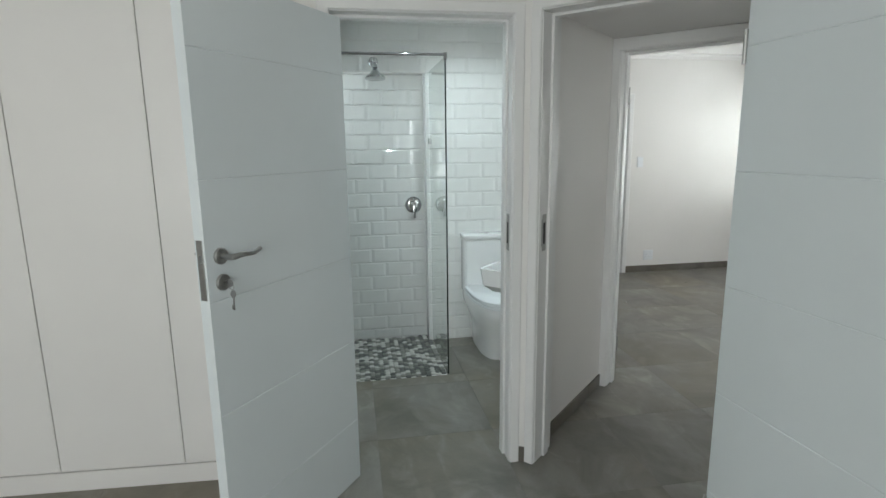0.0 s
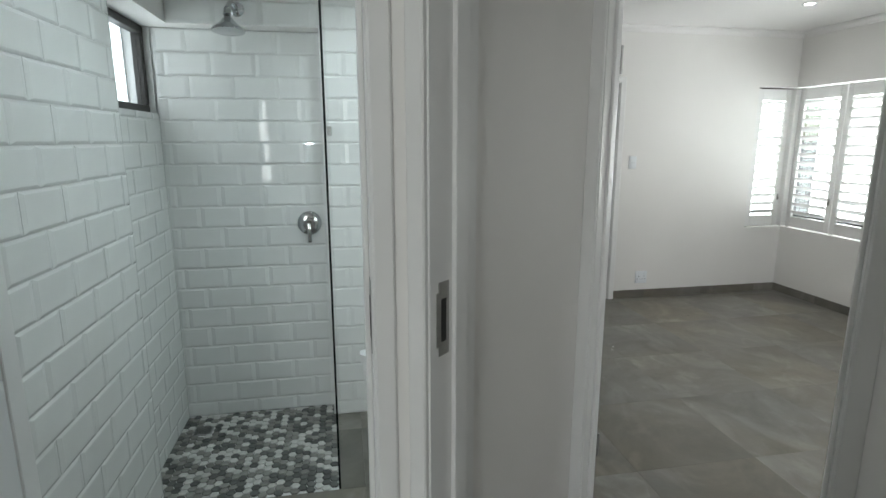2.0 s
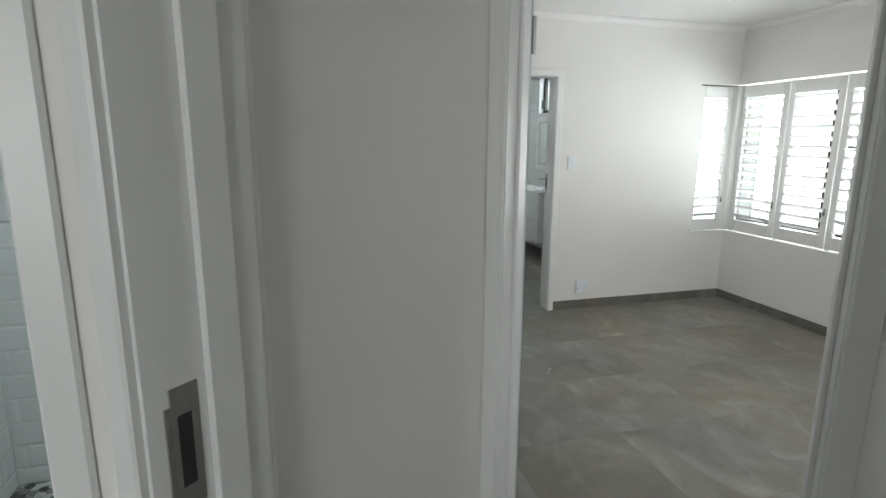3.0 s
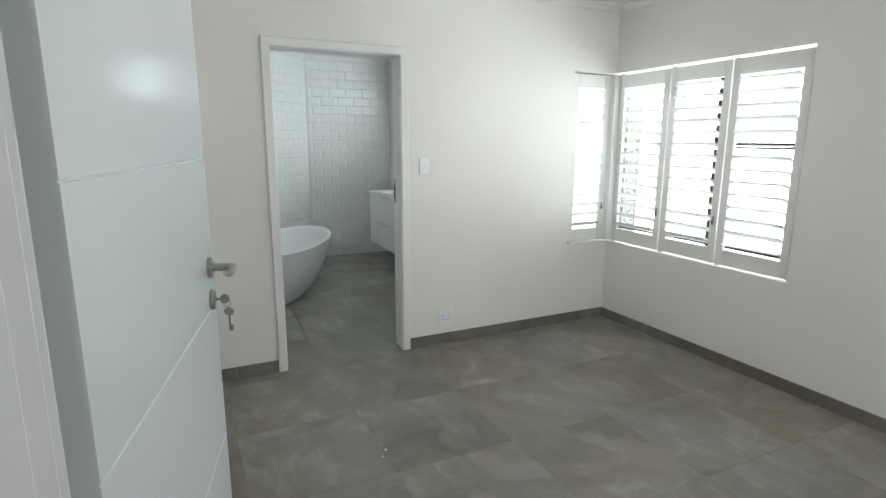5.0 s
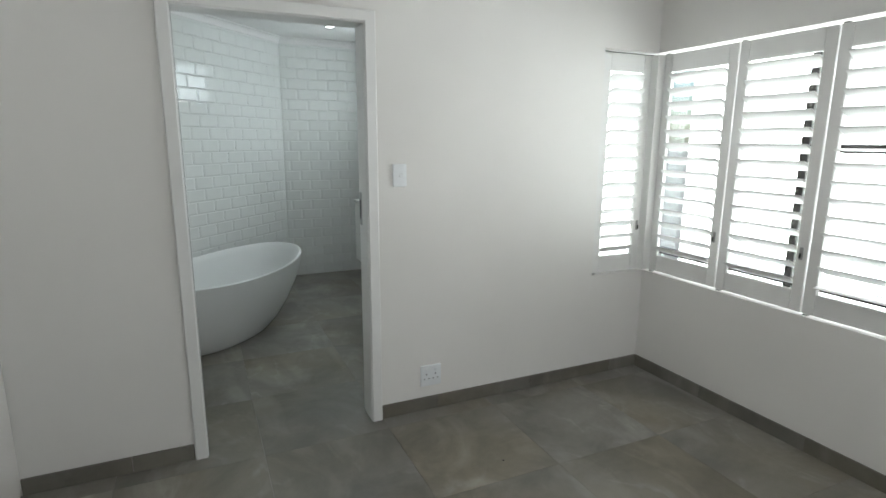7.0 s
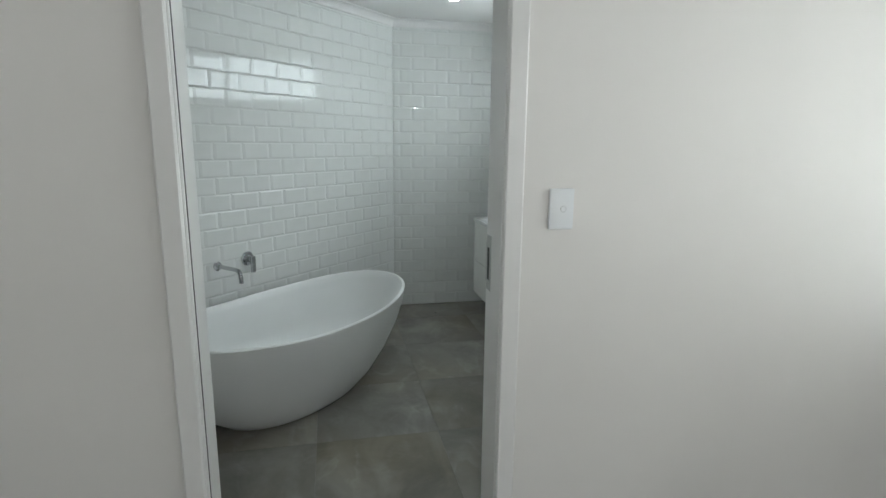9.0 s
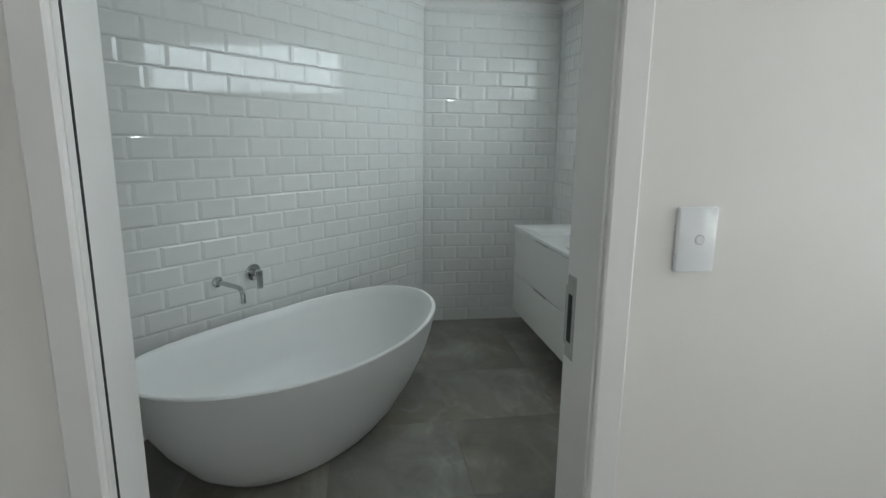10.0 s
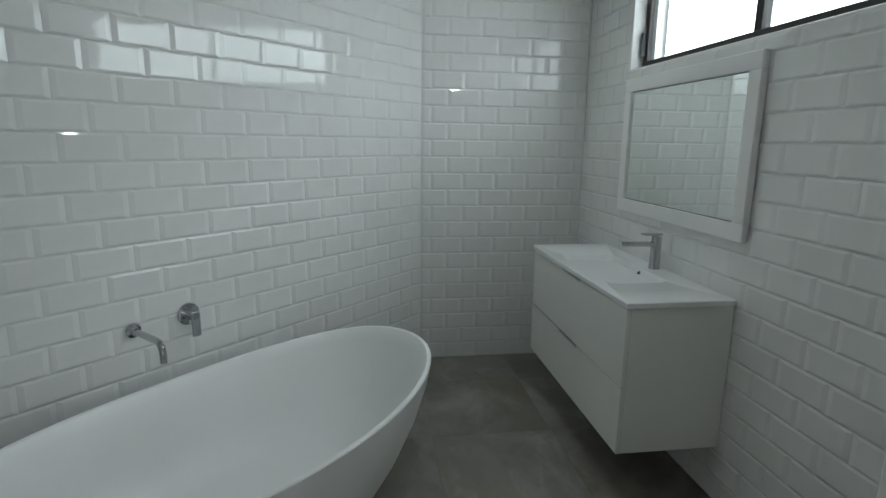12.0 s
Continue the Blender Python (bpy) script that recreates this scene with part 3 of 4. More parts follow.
def tiled(name, a, b, z0, z1, holes=(), shift=0.0, spare=300, PW=0.206, PH=0.1028, first=None, label="white bevelled metro tiles in running bond"):
    """Bevelled wall tiles on the wall left of a to b, tile backs on that line."""
    m, length = along(a, b)
    ob = tagged(thing(name, label, "wall tiles", m), kind="structure")
    todo = []
    r = 0
    z = z0
    while z < z1 - 0.012:
        h = min(PH if r or first is None else first, z1 - z)
        u = -((r % 2) * PW / 2 + shift) % PW - PW
        while u < length:
            lo, hi = max(u, 0), min(u + PW, length)
            spans = [(lo, hi, z, z + h)]
            for hx in holes:
                nxt = []
                for s0, s1, q0, q1 in spans:
                    if s1 <= hx[0] or s0 >= hx[1] or q1 <= hx[2] or q0 >= hx[3]:
                        nxt.append((s0, s1, q0, q1))
                        continue
                    if s0 < hx[0]:
                        nxt.append((s0, hx[0], q0, q1))
                    if s1 > hx[1]:
                        nxt.append((hx[1], s1, q0, q1))
                    c0, c1 = max(s0, hx[0]), min(s1, hx[1])
                    if q0 < hx[2]:
                        nxt.append((c0, c1, q0, hx[2]))
                    if q1 > hx[3]:
                        nxt.append((c0, c1, hx[3], q1))
                spans = nxt
            todo += [s for s in spans if s[1] - s[0] > 0.012 and s[3] - s[2] > 0.012]
            u += PW
        z += h
        r += 1
    rest = bmesh.new()
    far = 0
    rng = random.Random(len(todo))
    for i, (s0, s1, q0, q1) in enumerate(todo):
        me = tile_mesh(s1 - s0, q1 - q0)
        tilt = Matrix.Rotation(rng.gauss(0, 0.002), 4, "X") @ Matrix.Rotation(rng.gauss(0, 0.002), 4, "Z")
        at = Matrix.Translation((s0, -0.0006, q0)) @ tilt
        if i < spare:
            t = new("tile", me)
            t.parent, t.matrix_basis = ob, at
        else:
            start = len(rest.verts)
            rest.from_mesh(me)
            rest.verts.ensure_lookup_table()
            for v in rest.verts[start:]:
                v.co = at @ v.co
            far += 1
    if far:
        tagged(part("far_tiles", rest, TILE, ob), kind="stuff")
    else:
        rest.free()
    return ob


# ---- bedroom ----
def shutter(label, a, b, z0, z1, flat=(), lock=True, stile=0.055, rail=0.10):
    """Hinged louvre panel between plan points a and b; outdoors lies to the left of a to b."""
    m, w = along(a, b)
    ob = thing("shutter", label, "shutter", m, "louvred shutter panels of the corner window")
    d0, d1 = 0.012, 0.040
    part("stile", box(0.002, d0, z0, stile, d1, z1, 0.003), SHUT, ob)
    part("stile", box(w - stile, d0, z0, w - 0.002, d1, z1, 0.003), SHUT, ob)
    part("rail", box(stile, d0 + 0.001, z0, w - stile, d1 - 0.001, z0 + rail, 0.003), SHUT, ob)
    part("rail", box(stile, d0 + 0.001, z1 - rail, w - stile, d1 - 0.001, z1, 0.003), SHUT, ob)
    n = round((z1 - z0 - 2 * rail) / 0.0795)
    step = (z1 - z0 - 2 * rail) / n
    for i in range(n):
        bm = bmesh.new()
        prof = [(0.046 * math.cos(q), 0.0055 * math.sin(q)) for q in [k * 2 * math.pi / 14 for k in range(14)]]
        ends = [[bm.verts.new((u, y, z)) for y, z in prof] for u in (stile + 0.002, w - stile - 0.002)]
        for k in range(14):
            bm.faces.new((ends[0][k], ends[0][(k + 1) % 14], ends[1][(k + 1) % 14], ends[1][k]))
        bm.faces.new(ends[0])
        bm.faces.new(ends[1][::-1])
        bmesh.ops.recalc_face_normals(bm, faces=bm.faces)
        tilt = 2 if i in flat else -30 + 2.0 * math.sin(i * 2.3)
        part("louvre", bm, SHUT, ob, smooth=True, at=pose(0, (d0 + d1) / 2, z0 + rail + step * (i + 0.5), tilt))
    for u, z in ((0.02, z1 + 0.004), (0.02, z0 - 0.006)):
        part("pivot", box(u - 0.012, d0, z - 0.003, u + 0.012, d1 - 0.01, z + 0.003), STEEL, ob, "small steel pivot")
    if lock:
        k = part("catch", box(w - 0.036, d0 - 0.010, z0 + 0.25, w - 0.020, d0, z0 + 0.31, 0.003), STEEL, ob, "small steel shutter catch")
        part("knob", box(w - 0.031, d0 - 0.018, z0 + 0.258, w - 0.025, d0 - 0.009, z0 + 0.282, 0.001), ALU, k)
    return ob


SZ0, SZ1 = 0.657, 1.945
shutter("narrow white louvred shutter panel on the return window", (4.702, 6.05), (5.062, 6.05), SZ0, SZ1)
shutter("white louvred shutter panel, closed, beside the corner", (5.1, 6.012), (5.1, 5.530), SZ0, SZ1)
shutter("white louvred shutter panel, closed, in the middle", (5.1, 5.526), (5.1, 5.056), SZ0, SZ1)
shutter("white louvred shutter panel with two blades turned flat", (5.1, 5.052), (5.1, 4.566), SZ0, SZ1, flat=(0, 8), lock=False)
post = thing("shutter_post", "white square corner post between the shutters", "shutter post")
part("post", box(5.0635, 6.0135, SZ0, 5.126, 6.076, SZ1, 0.003), SHUT, post)
liner = tagged(thing("window_liner", "thin white shutter frame lining the window opening", "window frame"), kind="structure")
part("strip", box(5.104, 4.551, 0.646, 5.16, 4.563, 1.961, 0.001), SHUT, liner)
part("strip", box(4.696, 6.055, 0.646, 4.702, 6.11, 1.961, 0.001), SHUT, liner)


def aluminium_window(name, a, b, z0, z1, bars, label, pane=None, sash=0.045, horizontals=()):
    """Dark framed window; outdoors to the left of a to b."""
    m, w = along(a, b)
    ob = tagged(thing(name, label, "window", m), kind="structure")
    part("window_frame", box(0, 0, z0, w, 0.05, z0 + sash, 0.003), ALU, ob)
    part("window_frame", box(0, 0, z1 - sash, w, 0.05, z1, 0.003), ALU, ob)
    part("window_frame", box(0, 0.001, z0 + sash, sash, 0.049, z1 - sash, 0.003), ALU, ob)
    part("window_frame", box(w - sash, 0.001, z0 + sash, w, 0.049, z1 - sash, 0.003), ALU, ob)
    for u in bars:
        part("mullion", box(u - 0.02, 0.002, z0 + sash, u + 0.02, 0.048, z1 - sash, 0.003), ALU, ob)
    for z in horizontals:
        part("transom", box(sash, 0.003, z - 0.02, w - sash, 0.047, z + 0.02, 0.003), ALU, ob)
    cuts = [sash, *bars, w - sash]
    for u0, u1 in zip(cuts, cuts[1:]):
        p = part("pane", box(u0, 0.022, z0 + sash, u1, 0.028, z1 - sash), pane or CLEAR, ob)
        p.visible_shadow = False
    return ob


aluminium_window("window_1", (5.24, 6.18), (5.24, 4.55), 0.645, 1.962, [0.96], "dark aluminium window behind the shutters", horizontals=(1.42, 0.76))
aluminium_window("window_2", (4.70, 6.13), (5.236, 6.13), 0.645, 1.962, [], "narrow dark aluminium window on the return wall")


def plate(name, label, category, x, z, w, h):
    """Faceplate on the north wall, face towards -y."""
    ob = thing(name, label, category, Matrix.Translation((x, 6.05, z)))
    part("plate", box(-w / 2, -0.012, -h / 2, w / 2, 0, h / 2, 0.004, 2), PLASTIC, ob, smooth=True)
    return ob


sw = plate("light_switch", "white wall plate with one round push button", "switch", 3.463, 1.279, 0.071, 0.112)
part("button", lathe([(0, 0), (0.0078, 0), (0.0078, 0.002), (0.007, 0.003), (0, 0.003)], 20), PLASTIC, sw, "round button", True, at=pose(0.004, -0.0105, 0.0, 90))
bez = lathe([(0.0080, 0), (0.0088, 0), (0.0088, 0.0018), (0.0080, 0.0018)], 20)
part("bezel", bez, STEEL, sw, "thin metal ring", at=pose(0.004, -0.0105, 0.0, 90))
so = plate("wall_socket", "white double wall socket above the grey skirting", "socket", 3.630, 0.199, 0.118, 0.118)
for i, x in enumerate((-0.026, 0.026)):
    part("rocker", box(x - 0.006, -0.016, 0.024, x + 0.006, -0.0115, 0.042, 0.001), PLASTIC, so)
    for dx, dz, r in ((0, 0.008, 0.0042), (-0.013, -0.017, 0.0034), (0.013, -0.017, 0.0034)):
        part("hole", lathe([(0, 0), (r, 0), (r, 0.0008), (0, 0.0008)], 14), HOLE_SHADE, so, at=pose(x + dx, -0.0117, dz, 90))


def cupboard(name, m, length, depth, high, doors, label, plinth=0.09):
    """Built-in cupboard: x along its face, y into the wall."""
    ob = thing(name, label, "cupboard", m)
    part("carcass", box(0, 0.02, 0.0, length, depth, high), CUPB, ob)
    part("plinth", box(0, 0.006, 0, length, 0.03, plinth, 0.001), CUPB, ob)
    w = length / doors
    for i in range(doors):
        part("door", box(i * w + 0.0018, 0, plinth + 0.010, (i + 1) * w - 0.0018, 0.0195, high - 0.01, 0.0016), CUPB, ob)
    return ob


cupboard("wardrobe", along((-2.126, 2.767), (-0.038, 2.662))[0], 2.088, 0.55, 2.40, 4, "tall white gloss built-in wardrobe with flush doors")
cupboard("bedroom_cupboard", along((1.8, 3.52), (1.8, 6.05))[0], 2.527, 0.19, 2.42, 5, "tall white gloss built-in cupboard by the door", 0.02)


def downlight(x, y, group):
    ob = thing("downlight", "round recessed ceiling downlight with white rim", "downlight", Matrix.Translation((x, y, HIGH)), group)
    part("rim", lathe([(0.036, 0.0), (0.05, 0.0), (0.05, -0.003), (0.044, -0.006), (0.036, -0.004)], 28), PLASTIC, ob, smooth=True)
    part("lens", lathe([(0, -0.0015), (0.036, -0.0015), (0.036, -0.001), (0, -0.001)], 24), LED, ob, "glowing lens")


for places, group in ((BED_LIGHTS, "bedroom downlights"), (BATH_LIGHTS, "bathroom downlights"), (SHOWER_LIGHTS, "shower room downlights")):
    for x, y in places:
        downlight(x, y, group)

# ---- shower room ----
screen = thing("shower_screen", "frameless clear glass shower panel with dark green edge", "shower screen")
gp = part("glass_panel", box(0.801, 3.61, 0.012, 0.809, 4.284, 2.004), CLEAR, screen)
gp.visible_shadow = False
part("edge", box(0.8008, 3.6075, 0.012, 0.8092, 3.61, 2.004), GEDGE, screen, "dark green glass edge")
part("rail", tube([(0.105, 3.616, 2.018), (0.812, 3.616, 2.018)], 0.0085, 14), CHROME, screen, "round chrome stabiliser rail", True)
part("flange", lathe([(0, 0), (0.02, 0), (0.02, 0.006), (0.013, 0.03), (0, 0.03)], 20), CHROME, screen, "", True, at=pose(0.098, 3.616, 2.018, 0, 90))
part("clamp", box(0.795, 3.604, 1.987, 0.816, 3.628, 2.030, 0.002), CHROME, screen, "chrome clamp")
part("clip", box(0.79, 4.245, 1.50, 0.82, 4.282, 1.545, 0.002), STEEL, screen, "steel wall clip")

rose = thing("overhead_shower", "bell-shaped chrome shower head on a short wall arm", "shower head", Matrix.Translation((0.412, 4.282, 2.068)))
part("flange", lathe([(0, 0), (0.033, 0), (0.033, 0.004), (0.026, 0.012), (0.012, 0.016), (0, 0.016)], 28), CHROME, rose, "", True, at=pose(0, 0, 0, 90))
arm = [(0, -0.01 - 0.22 * u, 0.0 + 0.018 * math.sin(u * math.pi) - 0.045 * u * u) for u in [i / 10 for i in range(11)]]
part("arm", tube(arm, 0.0105, 14), CHROME, rose, "", True)
bell = [(0, 0.0), (0.014, 0.0), (0.016, -0.02), (0.02, -0.028), (0.013, -0.034), (0.02, -0.045), (0.04, -0.068), (0.062, -0.084), (0.066, -0.090), (0.066, -0.098), (0.060, -0.100), (0, -0.098)]
part("bell", lathe(bell, 36), CHROME, rose, "", True, at=pose(0, -0.232, -0.043, -6))

valve = thing("shower_valve", "round chrome shower mixer with lever on the tiles", "shower mixer", Matrix.Translation((0.685, 4.394, 1.050)))
part("cover_plate", lathe([(0, 0), (0.062, 0), (0.062, 0.004), (0.056, 0.008), (0.03, 0.010), (0.03, 0.04), (0.026, 0.044), (0, 0.044)], 36), CHROME, valve, "", True, at=pose(0, 0, 0, 90))
part("lever", box(-0.011, -0.062, -0.095, 0.011, -0.040, 0.014, 0.004, 2), CHROME, valve, "chrome lever", True)

shower_floor = tagged(thing("shower_floor", "shower floor of white, grey and black hexagon stone mosaic", "mosaic floor"), kind="structure")
part("bed", box(0.0, 3.62, -0.0085, 0.80, 4.405, -0.004), GROUT, shower_floor)
hexes = []
for hm in (HEXW, HEXM, HEXD):
    bm = bmesh.new()
    r = 0.0212
    lo = [bm.verts.new((r * math.cos(radians(60 * i)), r * math.sin(radians(60 * i)) * 0.92, -0.004)) for i in range(6)]
    mid = [bm.verts.new((r * math.cos(radians(60 * i)), r * math.sin(radians(60 * i)) * 0.92, 0.0025)) for i in range(6)]
    hi = [bm.verts.new((r * 0.9 * math.cos(radians(60 * i)), r * 0.9 * math.sin(radians(60 * i)) * 0.92, 0.004)) for i in range(6)]
    for p, q in ((lo, mid), (mid, hi)):
        for i in range(6):
            bm.faces.new((p[i], p[(i + 1) % 6], q[(i + 1) % 6], q[i]))
    bm.faces.new(hi)
    hexes.append(mesh_of("hexagon", bm, hm))
hr = random.Random(5)
far_hex = [bmesh.new() for _ in hexes]
col = 0
x = 0.012
while x < 0.796:
    y = 3.640 + (col % 2) * 0.0190
    while y < 4.392:
        if not (0.055 < x < 0.16 and 4.185 < y < 4.285):
            kind_of = hr.choices((0, 1, 2), (0.32, 0.36, 0.32))[0]
            at = pose(x + hr.gauss(0, 0.0006), y + hr.gauss(0, 0.0006), 0, hr.gauss(0, 0.5), hr.gauss(0, 0.5), hr.choice((0, 60, 120)))
            if y < 4.13:
                h = new("hexagon", hexes[kind_of])
                h.parent, h.matrix_basis = shower_floor, at
            else:
                start = len(far_hex[kind_of].verts)
                far_hex[kind_of].from_mesh(hexes[kind_of])
                far_hex[kind_of].verts.ensure_lookup_table()
                for v in far_hex[kind_of].verts[start:]:
                    v.co = at @ v.co
        y += 0.0380
    x += 0.0334
    col += 1
for bm, hm in zip(far_hex, (HEXW, HEXM, HEXD)):
    tagged(part("far_hexagons", bm, hm, shower_floor), kind="stuff")
part("drain", box(0.06, 4.19, -0.004, 0.155, 4.28, 0.003, 0.002), STEEL, shower_floor, "square steel floor drain")
for i in range(7):
    part("slot", box(0.069, 4.199 + i * 0.0115, 0.002, 0.146, 4.204 + i * 0.0115, 0.0036), HOLE_SHADE, shower_floor)


def ring_loft(rings, cap_first=True, cap_last=True, seg=40):
    bm = bmesh.new()
    vs = [[bm.verts.new(p) for p in ring] for ring in rings]
    for p, q in zip(vs, vs[1:]):
        k = len(p)
        for i in range(k):
            bm.faces.new((p[i], p[(i + 1) % k], q[(i + 1) % k], q[i]))
    if cap_first:
        bm.faces.new(vs[0][::-1])
    if cap_last:
        bm.faces.new(vs[-1])
    bmesh.ops.recalc_face_normals(bm, faces=bm.faces)
    return bm


def d_ring(w, front, back, z, seg=40, power=2.6):
    """Rounded outline: flat towards +y at back, rounded towards -y to front."""
    out = []
    for i in range(seg):
        a = 2 * math.pi * i / seg
        c, s = math.cos(a), math.sin(a)
        p = power if s < 0 else 7
        r = (abs(c) ** p + abs(s) ** p) ** (-1 / p)
        out.append((w / 2 * c * r, (back if s > 0 else front) * s * r, z))
    return out


toilet = thing("toilet", "white ceramic close-coupled toilet with closed lid", "toilet", Matrix.Translation((1.205, 4.045, 0)))
part("bowl", ring_loft([d_ring(w, f, b, z) for w, f, b, z in ((0.20, 0.25, 0.23, 0), (0.205, 0.255, 0.23, 0.03), (0.215, 0.27, 0.23, 0.14), (0.27, 0.32, 0.23, 0.24), (0.345, 0.40, 0.23, 0.33), (0.36, 0.42, 0.23, 0.395), (0.355, 0.415, 0.23, 0.41))]), CERAMIC, toilet, "", True)
part("seat", ring_loft([d_ring(w, f, b, z) for w, f, b, z in ((0.355, 0.425, 0.09, 0.412), (0.365, 0.432, 0.09, 0.416), (0.365, 0.432, 0.09, 0.430), (0.355, 0.425, 0.09, 0.434))]), PLASTIC, toilet, "white seat", True)
part("lid", ring_loft([d_ring(w, f, b, z) for w, f, b, z in ((0.36, 0.428, 0.09, 0.437), (0.366, 0.434, 0.09, 0.442), (0.366, 0.434, 0.09, 0.460), (0.34, 0.41, 0.085, 0.468))]), PLASTIC, toilet, "closed white lid", True)
part("cistern", box(-0.178, 0.075, 0.40, 0.178, 0.228, 0.808, 0.02, 3), CERAMIC, toilet, "ceramic cistern", True)
cl = part("cistern_lid", box(-0.185, 0.068, 0.808, 0.185, 0.230, 0.844, 0.01, 3), CERAMIC, toilet, "cistern lid", True)
part("flush_button", lathe([(0, 0), (0.022, 0), (0.022, 0.004), (0.018, 0.007), (0, 0.007)], 24), CHROME, cl, "chrome flush button", True, at=pose(0, 0.15, 0.844))

# basin on the slanted wall
basin = thing("hand_basin", "small white ceramic wall-hung hand basin", "basin", Matrix.Translation((0.995, 2.994, -0.055)) @ Matrix.Rotation(radians(45), 4, "Z"))
outer = ring_loft([[(x * k + 0.19, y * k2, z) for x, y in ((-0.19, -0.19), (0.19, -0.19), (0.21, -0.17), (0.21, 0.12), (0.19, 0.14), (-0.19, 0.14), (-0.21, 0.12), (-0.21, -0.17))] for k, k2, z in ((0.7, 0.7, 0.76), (0.94, 0.94, 0.80), (1, 1, 0.885), (1, 1, 0.893), (0.9, 0.88, 0.893), (0.86, 0.84, 0.87), (0.6, 0.6, 0.80), (0.2, 0.2, 0.79))])
part("bowl", outer, CERAMIC, basin, "", True)
part("tap", tube([(0.19, -0.165, 0.89), (0.19, -0.165, 0.98), (0.19, -0.15, 1.0), (0.19, -0.06, 0.995), (0.19, -0.045, 0.98)], 0.011, 12), CHROME, basin, "chrome pillar tap", True)
part("waste_pipe", tube([(0.19, 0, 0.77), (0.19, 0, 0.5), (0.19, -0.1, 0.48), (0.19, -0.21, 0.48)], 0.016, 12), CHROME, basin, "chrome waste pipe", True)

aluminium_window("window_3", (-0.035, 3.90), (-0.035, 4.395), 1.605, 2.002, [], "small high dark-framed frosted window in the shower", FROST, 0.035)

# ---- bathroom ----
bath = thing("bathtub", "white oval freestanding bathtub with slightly raised ends", "bathtub", Matrix.Translation((2.633, 7.788, 0)) @ Matrix.Rotation(radians(47.4), 4, "Z"))


def oval(a, b, z, seg=72, lift=0.0):
    out = []
    for i in range(seg):
        an = 2 * math.pi * i / seg
        c, s = math.cos(an), math.sin(an)
        r = (abs(c) ** 2.15 + abs(s) ** 2.15) ** (-1 / 2.15)
        out.append((a * c * r, b * s * r, z + lift * (c * r) ** 2))
    return out


shell = [(0.452, 0.262, 0.0, 0.0, 0.06), (0.470, 0.276, 0.004, 0.0, 0.06), (0.575, 0.326, 0.07, 0.0, 0.042), (0.690, 0.384, 0.19, 0.006, 0.022), (0.785, 0.428, 0.32, 0.020, 0.008), (0.836, 0.449, 0.42, 0.038, 0.001), (0.852, 0.457, 0.47, 0.050, 0)]
rim = [(0.857, 0.459, 0.488, 0.053, 0), (0.859, 0.460, 0.494, 0.053, 0), (0.855, 0.456, 0.499, 0.053, 0), (0.841, 0.442, 0.499, 0.053, 0), (0.834, 0.435, 0.493, 0.053, 0)]
well = [(0.812, 0.415, 0.455, 0.045, 0), (0.765, 0.385, 0.37, 0.025, 0), (0.685, 0.340, 0.26, 0.010, 0), (0.575, 0.285, 0.165, 0.0, 0), (0.44, 0.215, 0.122, 0.0, 0), (0.2, 0.09, 0.112, 0.0, 0)]
part("tub", ring_loft([[(x - 0.9 * back, y - 0.25 * back, z) for x, y, z in oval(a, b, z0, lift=lift)] for a, b, z0, lift, back in shell + rim + well]), BATHW, bath, "", True)
part("waste", lathe([(0, 0.113), (0.03, 0.113), (0.034, 0.119), (0.026, 0.122), (0, 0.123)], 24), CHROME, bath, "chrome waste", True)

# taps on the slanted wall; local x along the wall, y out of it into the room
SA, SB = (0.330, 6.166), (3.392, 9.370)
wm, _ = along(SA, SB)


def on_slant(u, z):
    return wm @ pose(u, -0.006, z, 0, 0, 180)


spout = thing("bath_spout", "chrome wall-mounted bath spout above the tub", "tap", on_slant(2.648, 0.706))
part("flange", lathe([(0, 0), (0.028, 0), (0.028, 0.006), (0.018, 0.014), (0.015, 0.03), (0, 0.03)], 28), CHROME, spout, "", True, at=pose(0, 0, 0, -90))
sp = [(0, 0.02, 0), (0, 0.17, 0.0), (0, 0.195, -0.004), (0, 0.21, -0.018), (0, 0.216, -0.04), (0, 0.218, -0.075)]
part("pipe", tube(sp, 0.0125, 16), CHROME, spout, "", True)
mixer = thing("bath_mixer", "chrome wall-mounted bath mixer with flat lever", "tap", on_slant(2.868, 0.716))
part("cover_plate", lathe([(0, 0), (0.046, 0), (0.046, 0.005), (0.042, 0.009), (0.02, 0.010), (0.02, 0.05), (0, 0.052)], 32), CHROME, mixer, "", True, at=pose(0, 0, 0, -90))
part("lever", box(-0.018, 0.048, -0.085, 0.018, 0.062, 0.02, 0.006, 3), CHROME, mixer, "flat chrome lever", True)

VX0, VX1, VY0, VY1 = 4.002, 4.438, 7.768, 8.893
vanity = thing("vanity_unit", "pale gloss wall-hung vanity with two drawers", "vanity", Matrix.Translation((VX0, VY0, 0)))
L, Wd = VY1 - VY0, VX1 - VX0
part("body", box(0.019, 0.004, 0.240, Wd, L - 0.004, 0.830, 0.0015), VANITY, vanity)
for z0, z1 in ((0.240, 0.513), (0.517, 0.828)):
    dr = part("drawer_front", box(0.0, 0.003, z0, 0.018, L - 0.003, z1, 0.0018), VANITY, vanity, "gloss drawer front")
    part("finger_pull", box(-0.003, L / 2 - 0.11, z1 - 0.010, 0.004, L / 2 + 0.11, z1 + 0.0015, 0.001), STEEL, dr, "slim metal finger pull")
basin_top = thing("vanity_basin", "white ceramic basin top with shallow rectangular bowl", "basin", Matrix.Translation((VX0 - 0.008, VY0 - 0.006, 0.832)))
